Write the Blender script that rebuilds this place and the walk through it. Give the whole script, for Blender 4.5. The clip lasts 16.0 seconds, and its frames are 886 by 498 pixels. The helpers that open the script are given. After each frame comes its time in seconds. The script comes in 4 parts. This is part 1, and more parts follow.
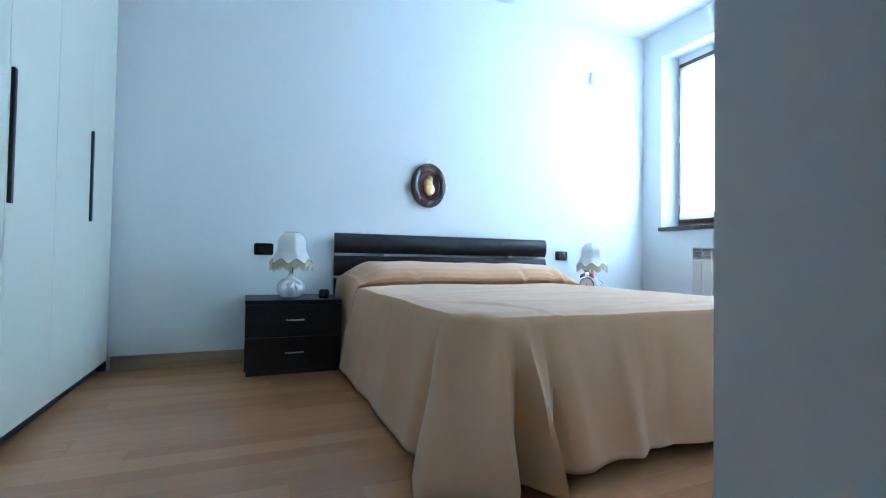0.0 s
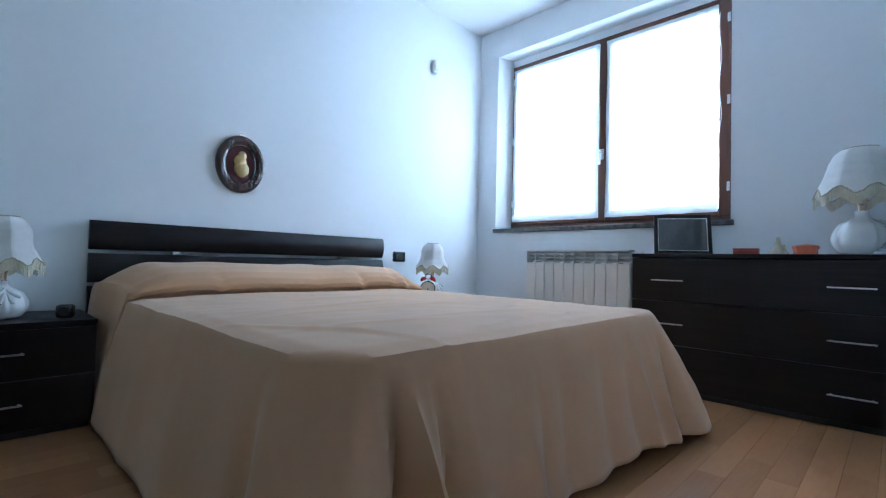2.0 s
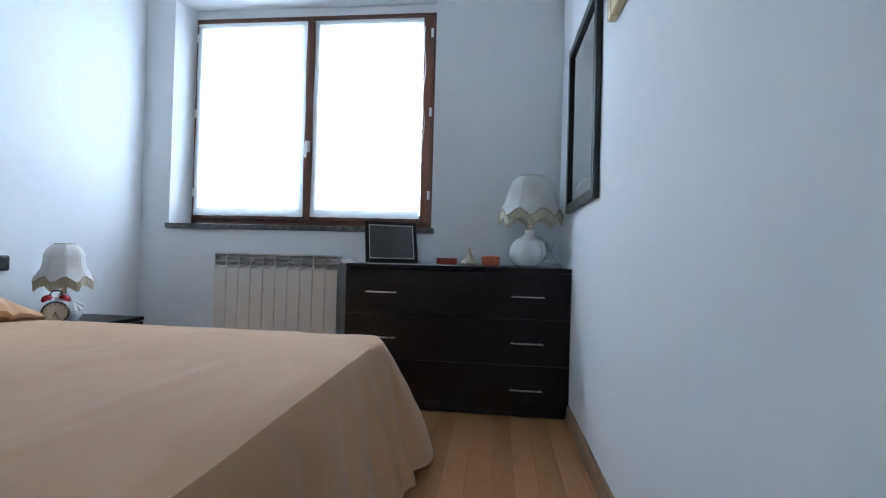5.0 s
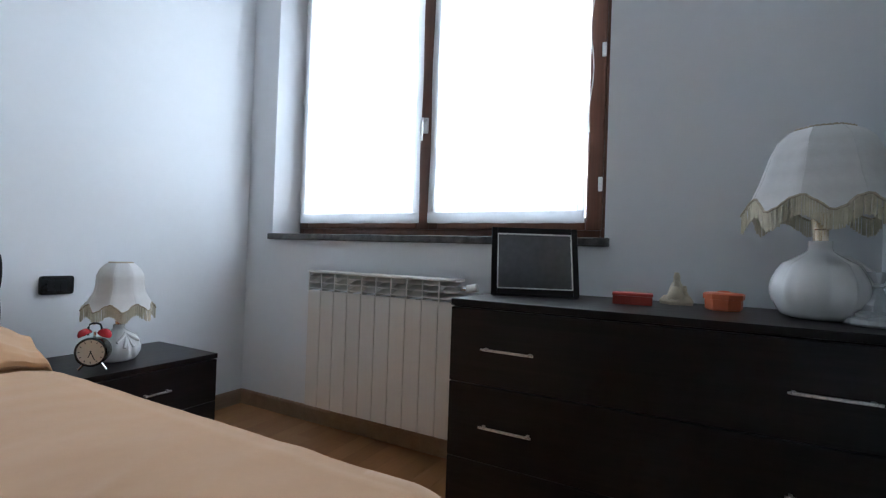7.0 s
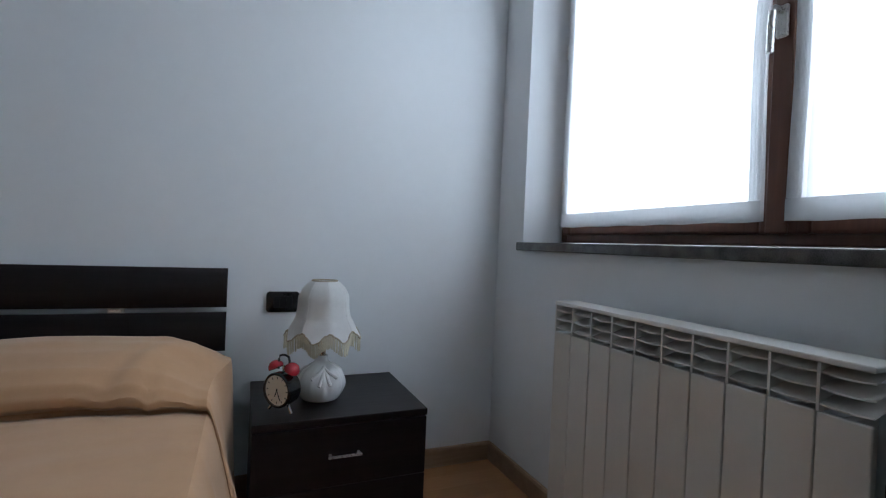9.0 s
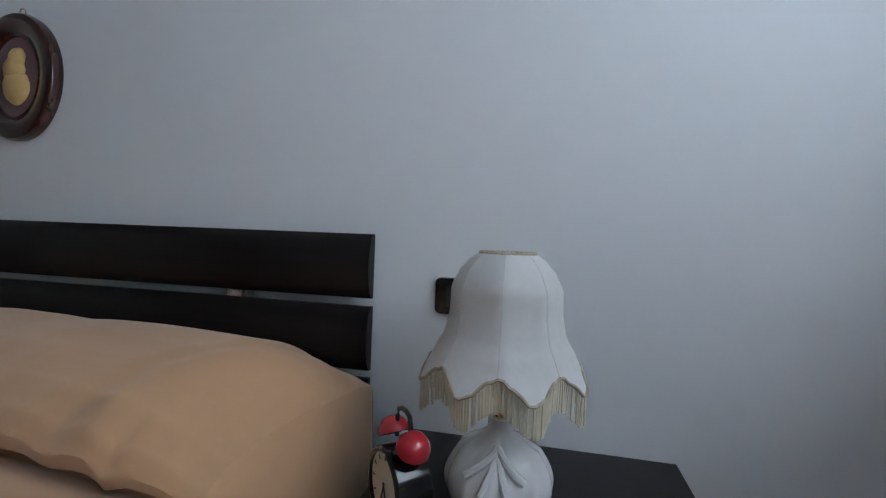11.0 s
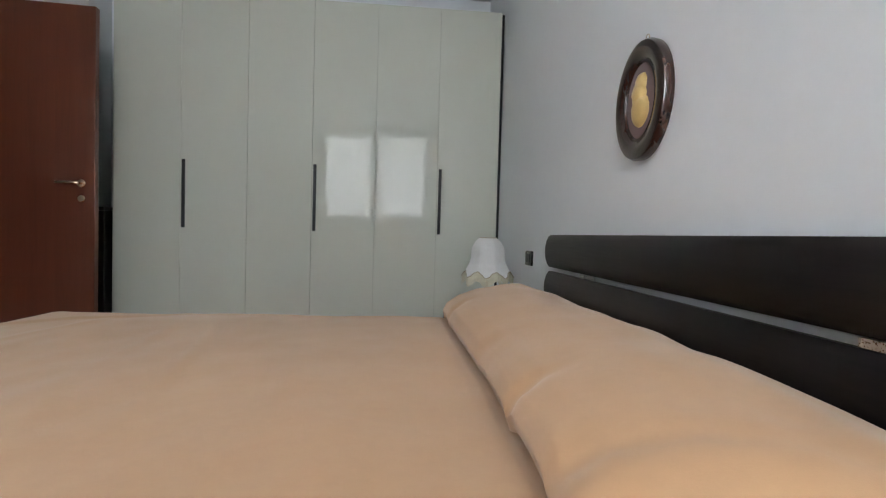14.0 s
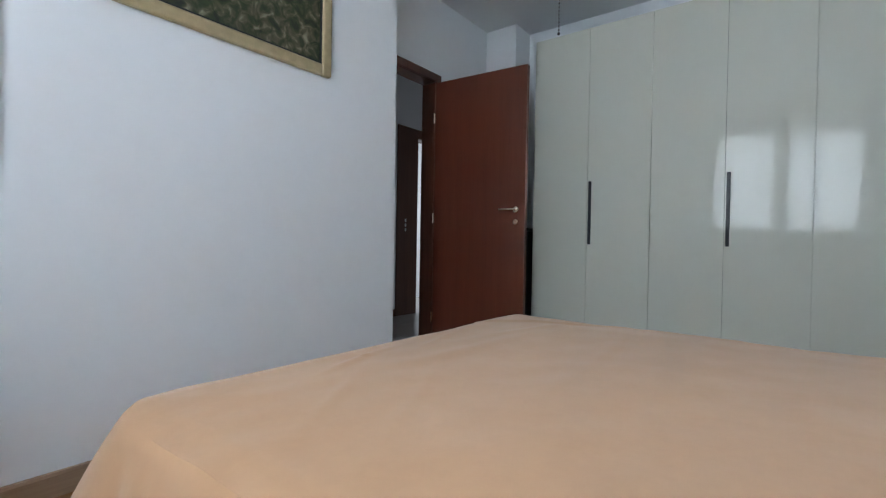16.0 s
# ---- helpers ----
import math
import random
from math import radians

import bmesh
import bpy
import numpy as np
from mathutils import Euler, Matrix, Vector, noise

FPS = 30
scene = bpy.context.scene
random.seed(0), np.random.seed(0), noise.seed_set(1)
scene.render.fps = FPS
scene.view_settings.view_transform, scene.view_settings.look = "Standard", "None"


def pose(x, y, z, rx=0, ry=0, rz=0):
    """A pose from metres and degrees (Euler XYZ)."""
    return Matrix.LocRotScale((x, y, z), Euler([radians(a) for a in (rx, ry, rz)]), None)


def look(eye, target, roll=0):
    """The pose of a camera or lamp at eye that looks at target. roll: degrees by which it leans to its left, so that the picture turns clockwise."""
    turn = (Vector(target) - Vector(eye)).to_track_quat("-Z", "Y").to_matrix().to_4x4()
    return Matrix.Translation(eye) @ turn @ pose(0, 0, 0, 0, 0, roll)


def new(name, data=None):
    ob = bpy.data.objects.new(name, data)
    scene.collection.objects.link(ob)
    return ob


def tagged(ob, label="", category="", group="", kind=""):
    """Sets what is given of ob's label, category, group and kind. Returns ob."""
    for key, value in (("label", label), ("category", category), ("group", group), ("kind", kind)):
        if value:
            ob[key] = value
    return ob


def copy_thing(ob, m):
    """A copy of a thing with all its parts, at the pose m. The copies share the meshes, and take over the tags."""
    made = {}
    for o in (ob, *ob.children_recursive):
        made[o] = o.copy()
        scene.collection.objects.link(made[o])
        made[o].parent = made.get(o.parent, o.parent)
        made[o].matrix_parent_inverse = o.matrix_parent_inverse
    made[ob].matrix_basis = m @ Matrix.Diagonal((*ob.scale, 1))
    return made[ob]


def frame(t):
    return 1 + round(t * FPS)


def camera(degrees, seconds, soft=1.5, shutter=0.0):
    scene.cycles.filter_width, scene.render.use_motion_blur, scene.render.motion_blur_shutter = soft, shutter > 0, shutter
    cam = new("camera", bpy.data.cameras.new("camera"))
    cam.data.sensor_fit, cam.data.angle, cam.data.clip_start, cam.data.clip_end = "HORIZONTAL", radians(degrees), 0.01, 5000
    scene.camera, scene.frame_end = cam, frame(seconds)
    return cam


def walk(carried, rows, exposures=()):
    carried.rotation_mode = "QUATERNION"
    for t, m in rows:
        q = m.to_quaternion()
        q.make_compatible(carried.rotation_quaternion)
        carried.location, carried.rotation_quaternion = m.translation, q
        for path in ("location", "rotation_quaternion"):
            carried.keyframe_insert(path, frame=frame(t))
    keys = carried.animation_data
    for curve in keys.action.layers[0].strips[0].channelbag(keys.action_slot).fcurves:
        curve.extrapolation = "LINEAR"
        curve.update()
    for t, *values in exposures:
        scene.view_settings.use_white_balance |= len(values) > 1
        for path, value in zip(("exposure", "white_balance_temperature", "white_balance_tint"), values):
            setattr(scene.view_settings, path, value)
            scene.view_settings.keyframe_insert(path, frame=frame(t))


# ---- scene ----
cam = camera(87.4, 16.0, soft=1.2)
PATH = [
    (0, (-3.46, -3.326, 0.689), (-2.684, -1.483, 0.736), 0.9),
    (0.5, (-3.423, -3.142, 0.704), (-2.501, -1.368, 0.75), 1.1),
    (1, (-3.365, -2.983, 0.713), (-2.272, -1.309, 0.765), 1.1),
    (1.5, (-3.274, -2.874, 0.707), (-2.01, -1.325, 0.758), 1.2),
    (2, (-3.291, -2.804, 0.704), (-1.868, -1.4, 0.762), 1.4),
    (2.5, (-3.31, -2.683, 0.783), (-1.733, -1.454, 0.839), 1.4),
    (3, (-3.279, -2.582, 0.81), (-1.586, -1.519, 0.866), 1.4),
    (3.5, (-3.255, -2.525, 0.795), (-1.473, -1.617, 0.846), 1.4),
    (4, (-3.307, -2.447, 0.809), (-1.415, -1.798, 0.845), 1.5),
    (4.2, (-3.301, -2.427, 0.802), (-1.364, -1.931, 0.835), 1.4),
    (5.2, (-2.88, -2.480, 0.862), (-0.892, -2.263, 0.885), 1.6),
    (6.3, (-2.258, -2.482, 0.925), (-0.338, -1.921, 0.917), 1.3),
    (6.5, (-2.143, -2.463, 0.908), (-0.259, -1.792, 0.926), 1.4),
    (7, (-1.893, -2.365, 0.93), (-0.134, -1.413, 0.95), 2.0),
    (7.5, (-1.694, -2.276, 0.954), (-0.066, -1.114, 0.976), 2.3),
    (8, (-1.454, -2.195, 0.965), (-0.061, -0.76, 0.981), 2.5),
    (8.5, (-1.22, -2.075, 0.988), (-0.176, -0.369, 0.976), 2.4),
    (9, (-1.082, -1.896, 0.986), (-0.301, -0.054, 0.97), 2.5),
    (9.5, (-0.914, -1.701, 0.966), (-0.486, 0.253, 0.94), 2.5),
    (9.7, (-0.877, -1.613, 0.959), (-0.578, 0.364, 0.924), 2.6),
    (12, (-0.745, -0.651, 0.819), (-1.854, 1.012, 0.773), 1.7),
    (12.5, (-0.741, -0.597, 0.821), (-2.221, 0.747, 0.78), 1.7),
    (13, (-0.766, -0.612, 0.827), (-2.534, 0.321, 0.789), 1.8),
    (13.5, (-0.826, -0.631, 0.829), (-2.755, -0.103, 0.782), 1.6),
    (14, (-0.899, -0.694, 0.853), (-2.891, -0.518, 0.794), 1.6),
    (14.5, (-0.912, -0.775, 0.848), (-2.902, -0.965, 0.795), 1.3),
    (15, (-0.9, -0.849, 0.859), (-2.817, -1.419, 0.813), 1.0),
    (15.5, (-0.881, -0.875, 0.856), (-2.656, -1.795, 0.818), 1.1),
    (16, (-0.84, -0.963, 0.848), (-2.429, -2.178, 0.823), 1.0),
]
walk(cam, [(t, look(eye, target, roll)) for t, eye, target, roll in PATH], [
    (0, 0.52, 4720, -3), (1.5, -0.03, 4800, 3), (3.5, -0.45, 5250, 5), (4.2, -0.48, 5350, 6), (7, -0.86, 5950, 10), (9, -1.55, 5950, 10), (9.7, -1.80, 5950, 10), (12.5, -0.86, 6300, 12), (14.5, -0.38, 6820, 12), (15.2, -0.34, 6620, 11), (16, -0.40, 6150, 10)])

# ---- world and light ----
world = bpy.data.worlds.new("sky")
world.use_nodes = True
scene.world = world
_sky = world.node_tree.nodes.new("ShaderNodeTexSky")
_sky.sky_type, _sky.sun_disc = "NISHITA", False
_sky.sun_elevation, _sky.sun_rotation = radians(50), radians(250)
_bg = world.node_tree.nodes["Background"]
_bg.inputs["Strength"].default_value = 0.12
world.node_tree.links.new(_sky.outputs[0], _bg.inputs["Color"])


def lamp_area(name, m, sx, sy, watts, colour):
    d = bpy.data.lights.new(name, "AREA")
    d.shape, d.size, d.size_y, d.energy, d.color = "RECTANGLE", sx, sy, watts, colour
    ob = new(name, d)
    ob.matrix_world = m
    return ob


_sun = bpy.data.lights.new("sun", "SUN")
_sun.energy, _sun.angle, _sun.color = 3.0, radians(0.5), (1.0, 0.95, 0.88)
new("sun", _sun).matrix_world = look((-20, 8, 24), (0, 0, 0))
# daylight standing in the bedroom window's opening, and in the room across the hall
lamp_area("window_daylight", look((0.62, -1.15, 1.80), (-1, -1.15, 1.75)), 1.9, 1.6, 200, (0.86, 0.94, 1.0))
lamp_area("hall_daylight", look((-5.2, -6.3, 1.5), (-5.2, -4.0, 1.2)), 1.2, 1.8, 28, (0.95, 0.97, 1.0))


# ---- materials ----
def nodes_of(name):
    mat = bpy.data.materials.new(name)
    mat.use_nodes = True
    nt = mat.node_tree
    return mat, nt, nt.nodes["Principled BSDF"]


def surface(name, colour, rough=0.5, metal=0.0, vary=0.08, scale=6.0, bump=0.0, bump_scale=120.0, coat=0.0, stretch=(1, 1, 1), rand=0.0, spec=0.5, sheen=0.0):
    """A painted, lacquered or woven surface: two scales of colour variation, roughness variation and fine relief."""
    mat, nt, b = nodes_of(name)
    n, l = nt.nodes, nt.links
    tc = n.new("ShaderNodeTexCoord")
    mp = n.new("ShaderNodeMapping")
    mp.inputs["Scale"].default_value = stretch
    l.new(tc.outputs["Object"], mp.inputs["Vector"])
    big = n.new("ShaderNodeTexNoise")
    big.inputs["Scale"].default_value, big.inputs["Detail"].default_value = scale, 4
    l.new(mp.outputs[0], big.inputs["Vector"])
    small = n.new("ShaderNodeTexNoise")
    small.inputs["Scale"].default_value, small.inputs["Detail"].default_value = scale * 14, 3
    l.new(mp.outputs[0], small.inputs["Vector"])
    mix = n.new("ShaderNodeMix")
    mix.data_type, mix.inputs["Factor"].default_value = "FLOAT", 0.4
    l.new(big.outputs[0], mix.inputs[2]), l.new(small.outputs[0], mix.inputs[3])
    val = n.new("ShaderNodeMapRange")
    val.inputs["From Min"].default_value, val.inputs["From Max"].default_value = 0.3, 0.7
    val.inputs["To Min"].default_value, val.inputs["To Max"].default_value = 1 - vary, 1 + vary
    l.new(mix.outputs[0], val.inputs["Value"])
    hsv = n.new("ShaderNodeHueSaturation")
    hsv.inputs["Color"].default_value = (*colour, 1)
    if rand:
        info = n.new("ShaderNodeObjectInfo")
        rr = n.new("ShaderNodeMapRange")
        rr.inputs["To Min"].default_value, rr.inputs["To Max"].default_value = 1 - rand, 1 + rand
        l.new(info.outputs["Random"], rr.inputs["Value"])
        mul = n.new("ShaderNodeMath")
        mul.operation = "MULTIPLY"
        l.new(val.outputs[0], mul.inputs[0]), l.new(rr.outputs[0], mul.inputs[1])
        l.new(mul.outputs[0], hsv.inputs["Value"])
    else:
        l.new(val.outputs[0], hsv.inputs["Value"])
    l.new(hsv.outputs[0], b.inputs["Base Color"])
    rv = n.new("ShaderNodeMapRange")
    rv.inputs["To Min"].default_value, rv.inputs["To Max"].default_value = rough * 0.85, min(1.0, rough * 1.15)
    l.new(small.outputs[0], rv.inputs["Value"])
    l.new(rv.outputs[0], b.inputs["Roughness"])
    b.inputs["Metallic"].default_value = metal
    b.inputs["Coat Weight"].default_value = coat
    b.inputs["Coat Roughness"].default_value = 0.04
    b.inputs["Specular IOR Level"].default_value = spec
    b.inputs["Sheen Weight"].default_value = sheen
    if bump:
        t = n.new("ShaderNodeTexNoise")
        t.inputs["Scale"].default_value, t.inputs["Detail"].default_value = bump_scale, 3
        l.new(mp.outputs[0], t.inputs["Vector"])
        bp = n.new("ShaderNodeBump")
        bp.inputs["Strength"].default_value, bp.inputs["Distance"].default_value = bump, 0.002
        l.new(t.outputs[0], bp.inputs["Height"])
        l.new(bp.outputs[0], b.inputs["Normal"])
    return mat


def timber(name, dark, light, rough=0.4, axis=0, grain=1.0, coat=0.0, rand=0.0, spec=0.5, relief=0.12):
    """Wood with grain drawn out along one axis of the object."""
    mat, nt, b = nodes_of(name)
    n, l = nt.nodes, nt.links
    tc = n.new("ShaderNodeTexCoord")
    mp = n.new("ShaderNodeMapping")
    s = [14.0 * grain] * 3
    s[axis] = 0.7 * grain
    mp.inputs["Scale"].default_value = s
    l.new(tc.outputs["Object"], mp.inputs["Vector"])
    info = n.new("ShaderNodeObjectInfo")
    off = n.new("ShaderNodeVectorMath")
    off.operation = "MULTIPLY_ADD"
    off.inputs[1].default_value = (1, 1, 1)
    cx = n.new("ShaderNodeCombineXYZ")
    k = n.new("ShaderNodeMath")
    k.operation, k.inputs[1].default_value = "MULTIPLY", 37.0
    l.new(info.outputs["Random"], k.inputs[0])
    l.new(k.outputs[0], cx.inputs[0]), l.new(k.outputs[0], cx.inputs[1])
    l.new(mp.outputs[0], off.inputs[0]), l.new(cx.outputs[0], off.inputs[2])
    g1 = n.new("ShaderNodeTexNoise")
    g1.inputs["Scale"].default_value, g1.inputs["Detail"].default_value, g1.inputs["Distortion"].default_value = 1.6, 6, 0.6
    l.new(off.outputs[0], g1.inputs["Vector"])
    g2 = n.new("ShaderNodeTexNoise")
    g2.inputs["Scale"].default_value, g2.inputs["Detail"].default_value = 9.0, 4
    l.new(off.outputs[0], g2.inputs["Vector"])
    mix = n.new("ShaderNodeMix")
    mix.data_type, mix.inputs["Factor"].default_value = "FLOAT", 0.4
    l.new(g1.outputs[0], mix.inputs[2]), l.new(g2.outputs[0], mix.inputs[3])
    ramp = n.new("ShaderNodeValToRGB")
    ramp.color_ramp.elements[0].position, ramp.color_ramp.elements[1].position = 0.33, 0.68
    ramp.color_ramp.elements[0].color, ramp.color_ramp.elements[1].color = (*dark, 1), (*light, 1)
    l.new(mix.outputs[0], ramp.inputs[0])
    hsv = n.new("ShaderNodeHueSaturation")
    l.new(ramp.outputs[0], hsv.inputs["Color"])
    rr = n.new("ShaderNodeMapRange")
    rr.inputs["To Min"].default_value, rr.inputs["To Max"].default_value = 1 - rand, 1 + rand
    l.new(info.outputs["Random"], rr.inputs["Value"])
    l.new(rr.outputs[0], hsv.inputs["Value"])
    l.new(hsv.outputs[0], b.inputs["Base Color"])
    rv = n.new("ShaderNodeMapRange")
    rv.inputs["To Min"].default_value, rv.inputs["To Max"].default_value = rough * 0.8, min(1, rough * 1.25)
    l.new(g2.outputs[0], rv.inputs["Value"])
    l.new(rv.outputs[0], b.inputs["Roughness"])
    b.inputs["Coat Weight"].default_value, b.inputs["Coat Roughness"].default_value = coat, 0.12
    b.inputs["Specular IOR Level"].default_value = spec
    bp = n.new("ShaderNodeBump")
    bp.inputs["Strength"].default_value, bp.inputs["Distance"].default_value = relief, 0.001
    l.new(mix.outputs[0], bp.inputs["Height"])
    l.new(bp.outputs[0], b.inputs["Normal"])
    return mat


def clear(name, colour=(1, 1, 1), rough=0.0, ior=1.45):
    mat, nt, b = nodes_of(name)
    b.inputs["Base Color"].default_value = (*colour, 1)
    b.inputs["Roughness"].default_value, b.inputs["IOR"].default_value = rough, ior
    b.inputs["Transmission Weight"].default_value = 1.0
    return mat


def veil(name, colour, passing, through_weight):
    """Thin woven cloth that lets light through: partly open, partly translucent."""
    mat, nt, b = nodes_of(name)
    n, l = nt.nodes, nt.links
    tc = n.new("ShaderNodeTexCoord")
    wave = n.new("ShaderNodeTexNoise")
    wave.inputs["Scale"].default_value, wave.inputs["Detail"].default_value = 60, 3
    l.new(tc.outputs["Object"], wave.inputs["Vector"])
    hsv = n.new("ShaderNodeHueSaturation")
    hsv.inputs["Color"].default_value = (*colour, 1)
    vr = n.new("ShaderNodeMapRange")
    vr.inputs["To Min"].default_value, vr.inputs["To Max"].default_value = 0.94, 1.05
    l.new(wave.outputs[0], vr.inputs["Value"]), l.new(vr.outputs[0], hsv.inputs["Value"])
    tr = n.new("ShaderNodeBsdfTranslucent")
    df = n.new("ShaderNodeBsdfDiffuse")
    op = n.new("ShaderNodeBsdfTransparent")
    l.new(hsv.outputs[0], tr.inputs["Color"]), l.new(hsv.outputs[0], df.inputs["Color"])
    a, c = n.new("ShaderNodeMixShader"), n.new("ShaderNodeMixShader")
    a.inputs[0].default_value, c.inputs[0].default_value = through_weight, passing
    l.new(df.outputs[0], a.inputs[1]), l.new(tr.outputs[0], a.inputs[2])
    l.new(a.outputs[0], c.inputs[1]), l.new(op.outputs[0], c.inputs[2])
    l.new(c.outputs[0], n["Material Output"].inputs["Surface"])
    return mat


def fabric(name, colour):
    """Cotton bedspread: fine crossed weave, faint blotches, soft sheen."""
    mat = surface(name, colour, rough=0.9, vary=0.05, scale=3.0, spec=0.2, sheen=0.25)
    nt = mat.node_tree
    n, l, b = nt.nodes, nt.links, nt.nodes["Principled BSDF"]
    tc = n.new("ShaderNodeTexCoord")
    w = []
    for stretch in ((900, 250, 400), (250, 900, 400)):
        mp = n.new("ShaderNodeMapping")
        mp.inputs["Scale"].default_value = stretch
        t = n.new("ShaderNodeTexNoise")
        t.inputs["Scale"].default_value, t.inputs["Detail"].default_value = 1.0, 2
        l.new(tc.outputs["Object"], mp.inputs["Vector"])
        l.new(mp.outputs[0], t.inputs["Vector"])
        w.append(t)
    add = n.new("ShaderNodeMath")
    l.new(w[0].outputs[0], add.inputs[0]), l.new(w[1].outputs[0], add.inputs[1])
    crease = n.new("ShaderNodeTexNoise")
    crease.inputs["Scale"].default_value, crease.inputs["Detail"].default_value = 9.0, 5
    l.new(tc.outputs["Object"], crease.inputs["Vector"])
    b1, b2 = n.new("ShaderNodeBump"), n.new("ShaderNodeBump")
    b1.inputs["Strength"].default_value, b1.inputs["Distance"].default_value = 0.15, 0.0008
    b2.inputs["Strength"].default_value, b2.inputs["Distance"].default_value = 0.25, 0.008
    l.new(add.outputs[0], b1.inputs["Height"]), l.new(crease.outputs[0], b2.inputs["Height"])
    l.new(b2.outputs[0], b1.inputs["Normal"]), l.new(b1.outputs[0], b.inputs["Normal"])
    return mat


WALL = surface("wall_paint", (0.825, 0.842, 0.862), 0.75, vary=0.02, scale=1.3, bump=0.12, bump_scale=220, spec=0.3)
CEIL = surface("ceiling_paint", (0.82, 0.83, 0.84), 0.85, vary=0.015, scale=1.0, bump=0.08, bump_scale=180, spec=0.2)
OAK = surface("oak_parquet", (0.40, 0.195, 0.088), 0.23, vary=0.08, scale=2.2, stretch=(0.35, 3.0, 3.0), rand=0.11)
SKIRT = timber("oak_skirting", (0.26, 0.165, 0.10), (0.36, 0.24, 0.15), 0.4, axis=0, grain=0.9)
WENGE = timber("wenge_laminate", (0.006, 0.005, 0.0048), (0.014, 0.0105, 0.0095), 0.36, axis=1, grain=1.1, spec=0.4)
WENGE_X = timber("wenge_laminate_long", (0.0070, 0.0048, 0.0050), (0.015, 0.0102, 0.0102), 0.36, axis=0, grain=1.1, spec=0.26)
DOORWOOD = timber("reddish_brown_veneer", (0.110, 0.029, 0.014), (0.142, 0.039, 0.019), 0.36, axis=2, grain=0.7)
FRAMEWOOD = timber("brown_frame_wood", (0.080, 0.028, 0.015), (0.14, 0.052, 0.027), 0.4, axis=2, grain=0.9)
GRANITE = surface("dark_granite", (0.085, 0.08, 0.078), 0.45, vary=0.95, scale=26, bump=0.1)
LACQUER = surface("gloss_ivory_lacquer", (0.66, 0.67, 0.59), 0.05, vary=0.012, scale=1.5, coat=0.08, spec=0.33)
BLACK = surface("black_plastic", (0.012, 0.012, 0.014), 0.4, vary=0.15)
BLACKGLOSS = surface("black_enamel", (0.010, 0.010, 0.011), 0.16, vary=0.1, coat=0.5)
STEEL = surface("satin_nickel", (0.62, 0.61, 0.59), 0.28, metal=1.0, vary=0.05, scale=20)
CHROME = surface("chrome", (0.75, 0.75, 0.75), 0.1, metal=1.0, vary=0.04)
BRASS = surface("satin_brass", (0.78, 0.66, 0.50), 0.2, metal=1.0, vary=0.06)
ENAMEL = surface("radiator_enamel", (0.74, 0.71, 0.67), 0.35, vary=0.02, spec=0.5)
SHADE = veil("lampshade_cloth", (0.80, 0.79, 0.775), 0.0, 0.22)
BRAID = surface("beige_braid", (0.46, 0.40, 0.30), 0.85, vary=0.3, scale=90)
FRINGE = surface("cream_fringe", (0.66, 0.61, 0.47), 0.85, vary=0.15, scale=40)
CERAMIC = surface("white_ceramic", (0.78, 0.78, 0.78), 0.14, vary=0.03, coat=0.4)
CURTAIN = veil("white_net_curtain", (0.88, 0.90, 0.92), 0.12, 0.85)
BORDER = veil("white_curtain_selvedge", (0.80, 0.82, 0.84), 0.0, 0.40)
HEM = veil("white_curtain_hem", (0.72, 0.74, 0.76), 0.0, 0.22)
SPREAD = fabric("camel_cotton", (0.50, 0.294, 0.157))
LINEN = surface("mattress_cloth", (0.62, 0.58, 0.52), 0.9, vary=0.05, bump=0.2)
RED = surface("red_enamel", (0.42, 0.02, 0.03), 0.22, vary=0.06, coat=0.4)
DIAL = surface("cream_dial", (0.74, 0.66, 0.56), 0.5, vary=0.04)
REDBOX = surface("red_lacquered_box", (0.33, 0.045, 0.03), 0.35, vary=0.15, scale=30)
ORANGE = surface("orange_terracotta", (0.58, 0.13, 0.05), 0.45, vary=0.15, scale=30)
CREAM = surface("cream_resin", (0.58, 0.51, 0.38), 0.5, vary=0.22, scale=40, bump=0.4, bump_scale=150)
GOLD = surface("gilded_relief", (0.62, 0.42, 0.16), 0.42, vary=0.12, scale=25, bump=0.5, bump_scale=90, spec=0.6)
GOLDFRAME = surface("gilt_moulding", (0.48, 0.38, 0.22), 0.35, metal=0.4, vary=0.15, scale=30)
VELVET = surface("dark_red_velvet", (0.075, 0.010, 0.010), 0.95, vary=0.12, scale=30, sheen=0.5)
MAHOGANY = timber("polished_mahogany", (0.025, 0.009, 0.006), (0.06, 0.022, 0.014), 0.22, axis=2, grain=1.2, coat=0.5)
PLASTIC = surface("white_plastic", (0.74, 0.74, 0.72), 0.4, vary=0.03)
TILE = surface("pale_floor_tile", (0.66, 0.64, 0.60), 0.25, vary=0.06, scale=5, rand=0.05)
RENDERED = surface("outside_render", (0.62, 0.58, 0.50), 0.9, vary=0.08, bump=0.4, bump_scale=60)
SHUTTER = surface("shutter_slat", (0.55, 0.54, 0.50), 0.5, vary=0.05)
BEAD = surface("smoke_grey_bead", (0.11, 0.10, 0.10), 0.25, vary=0.1)
GLASS = clear("window_glass")
CRYSTAL = clear("crystal", (0.95, 0.97, 1.0), 0.02, 1.5)
CRYSTAL.node_tree.nodes["Principled BSDF"].inputs["Transmission Weight"].default_value = 0.55
MIRROR = surface("mirror_silver", (0.86, 0.88, 0.88), 0.012, metal=1.0, vary=0.005)
SMOKED = surface("photo_glass", (0.10, 0.10, 0.105), 0.06, vary=0.2, scale=3, coat=0.6)


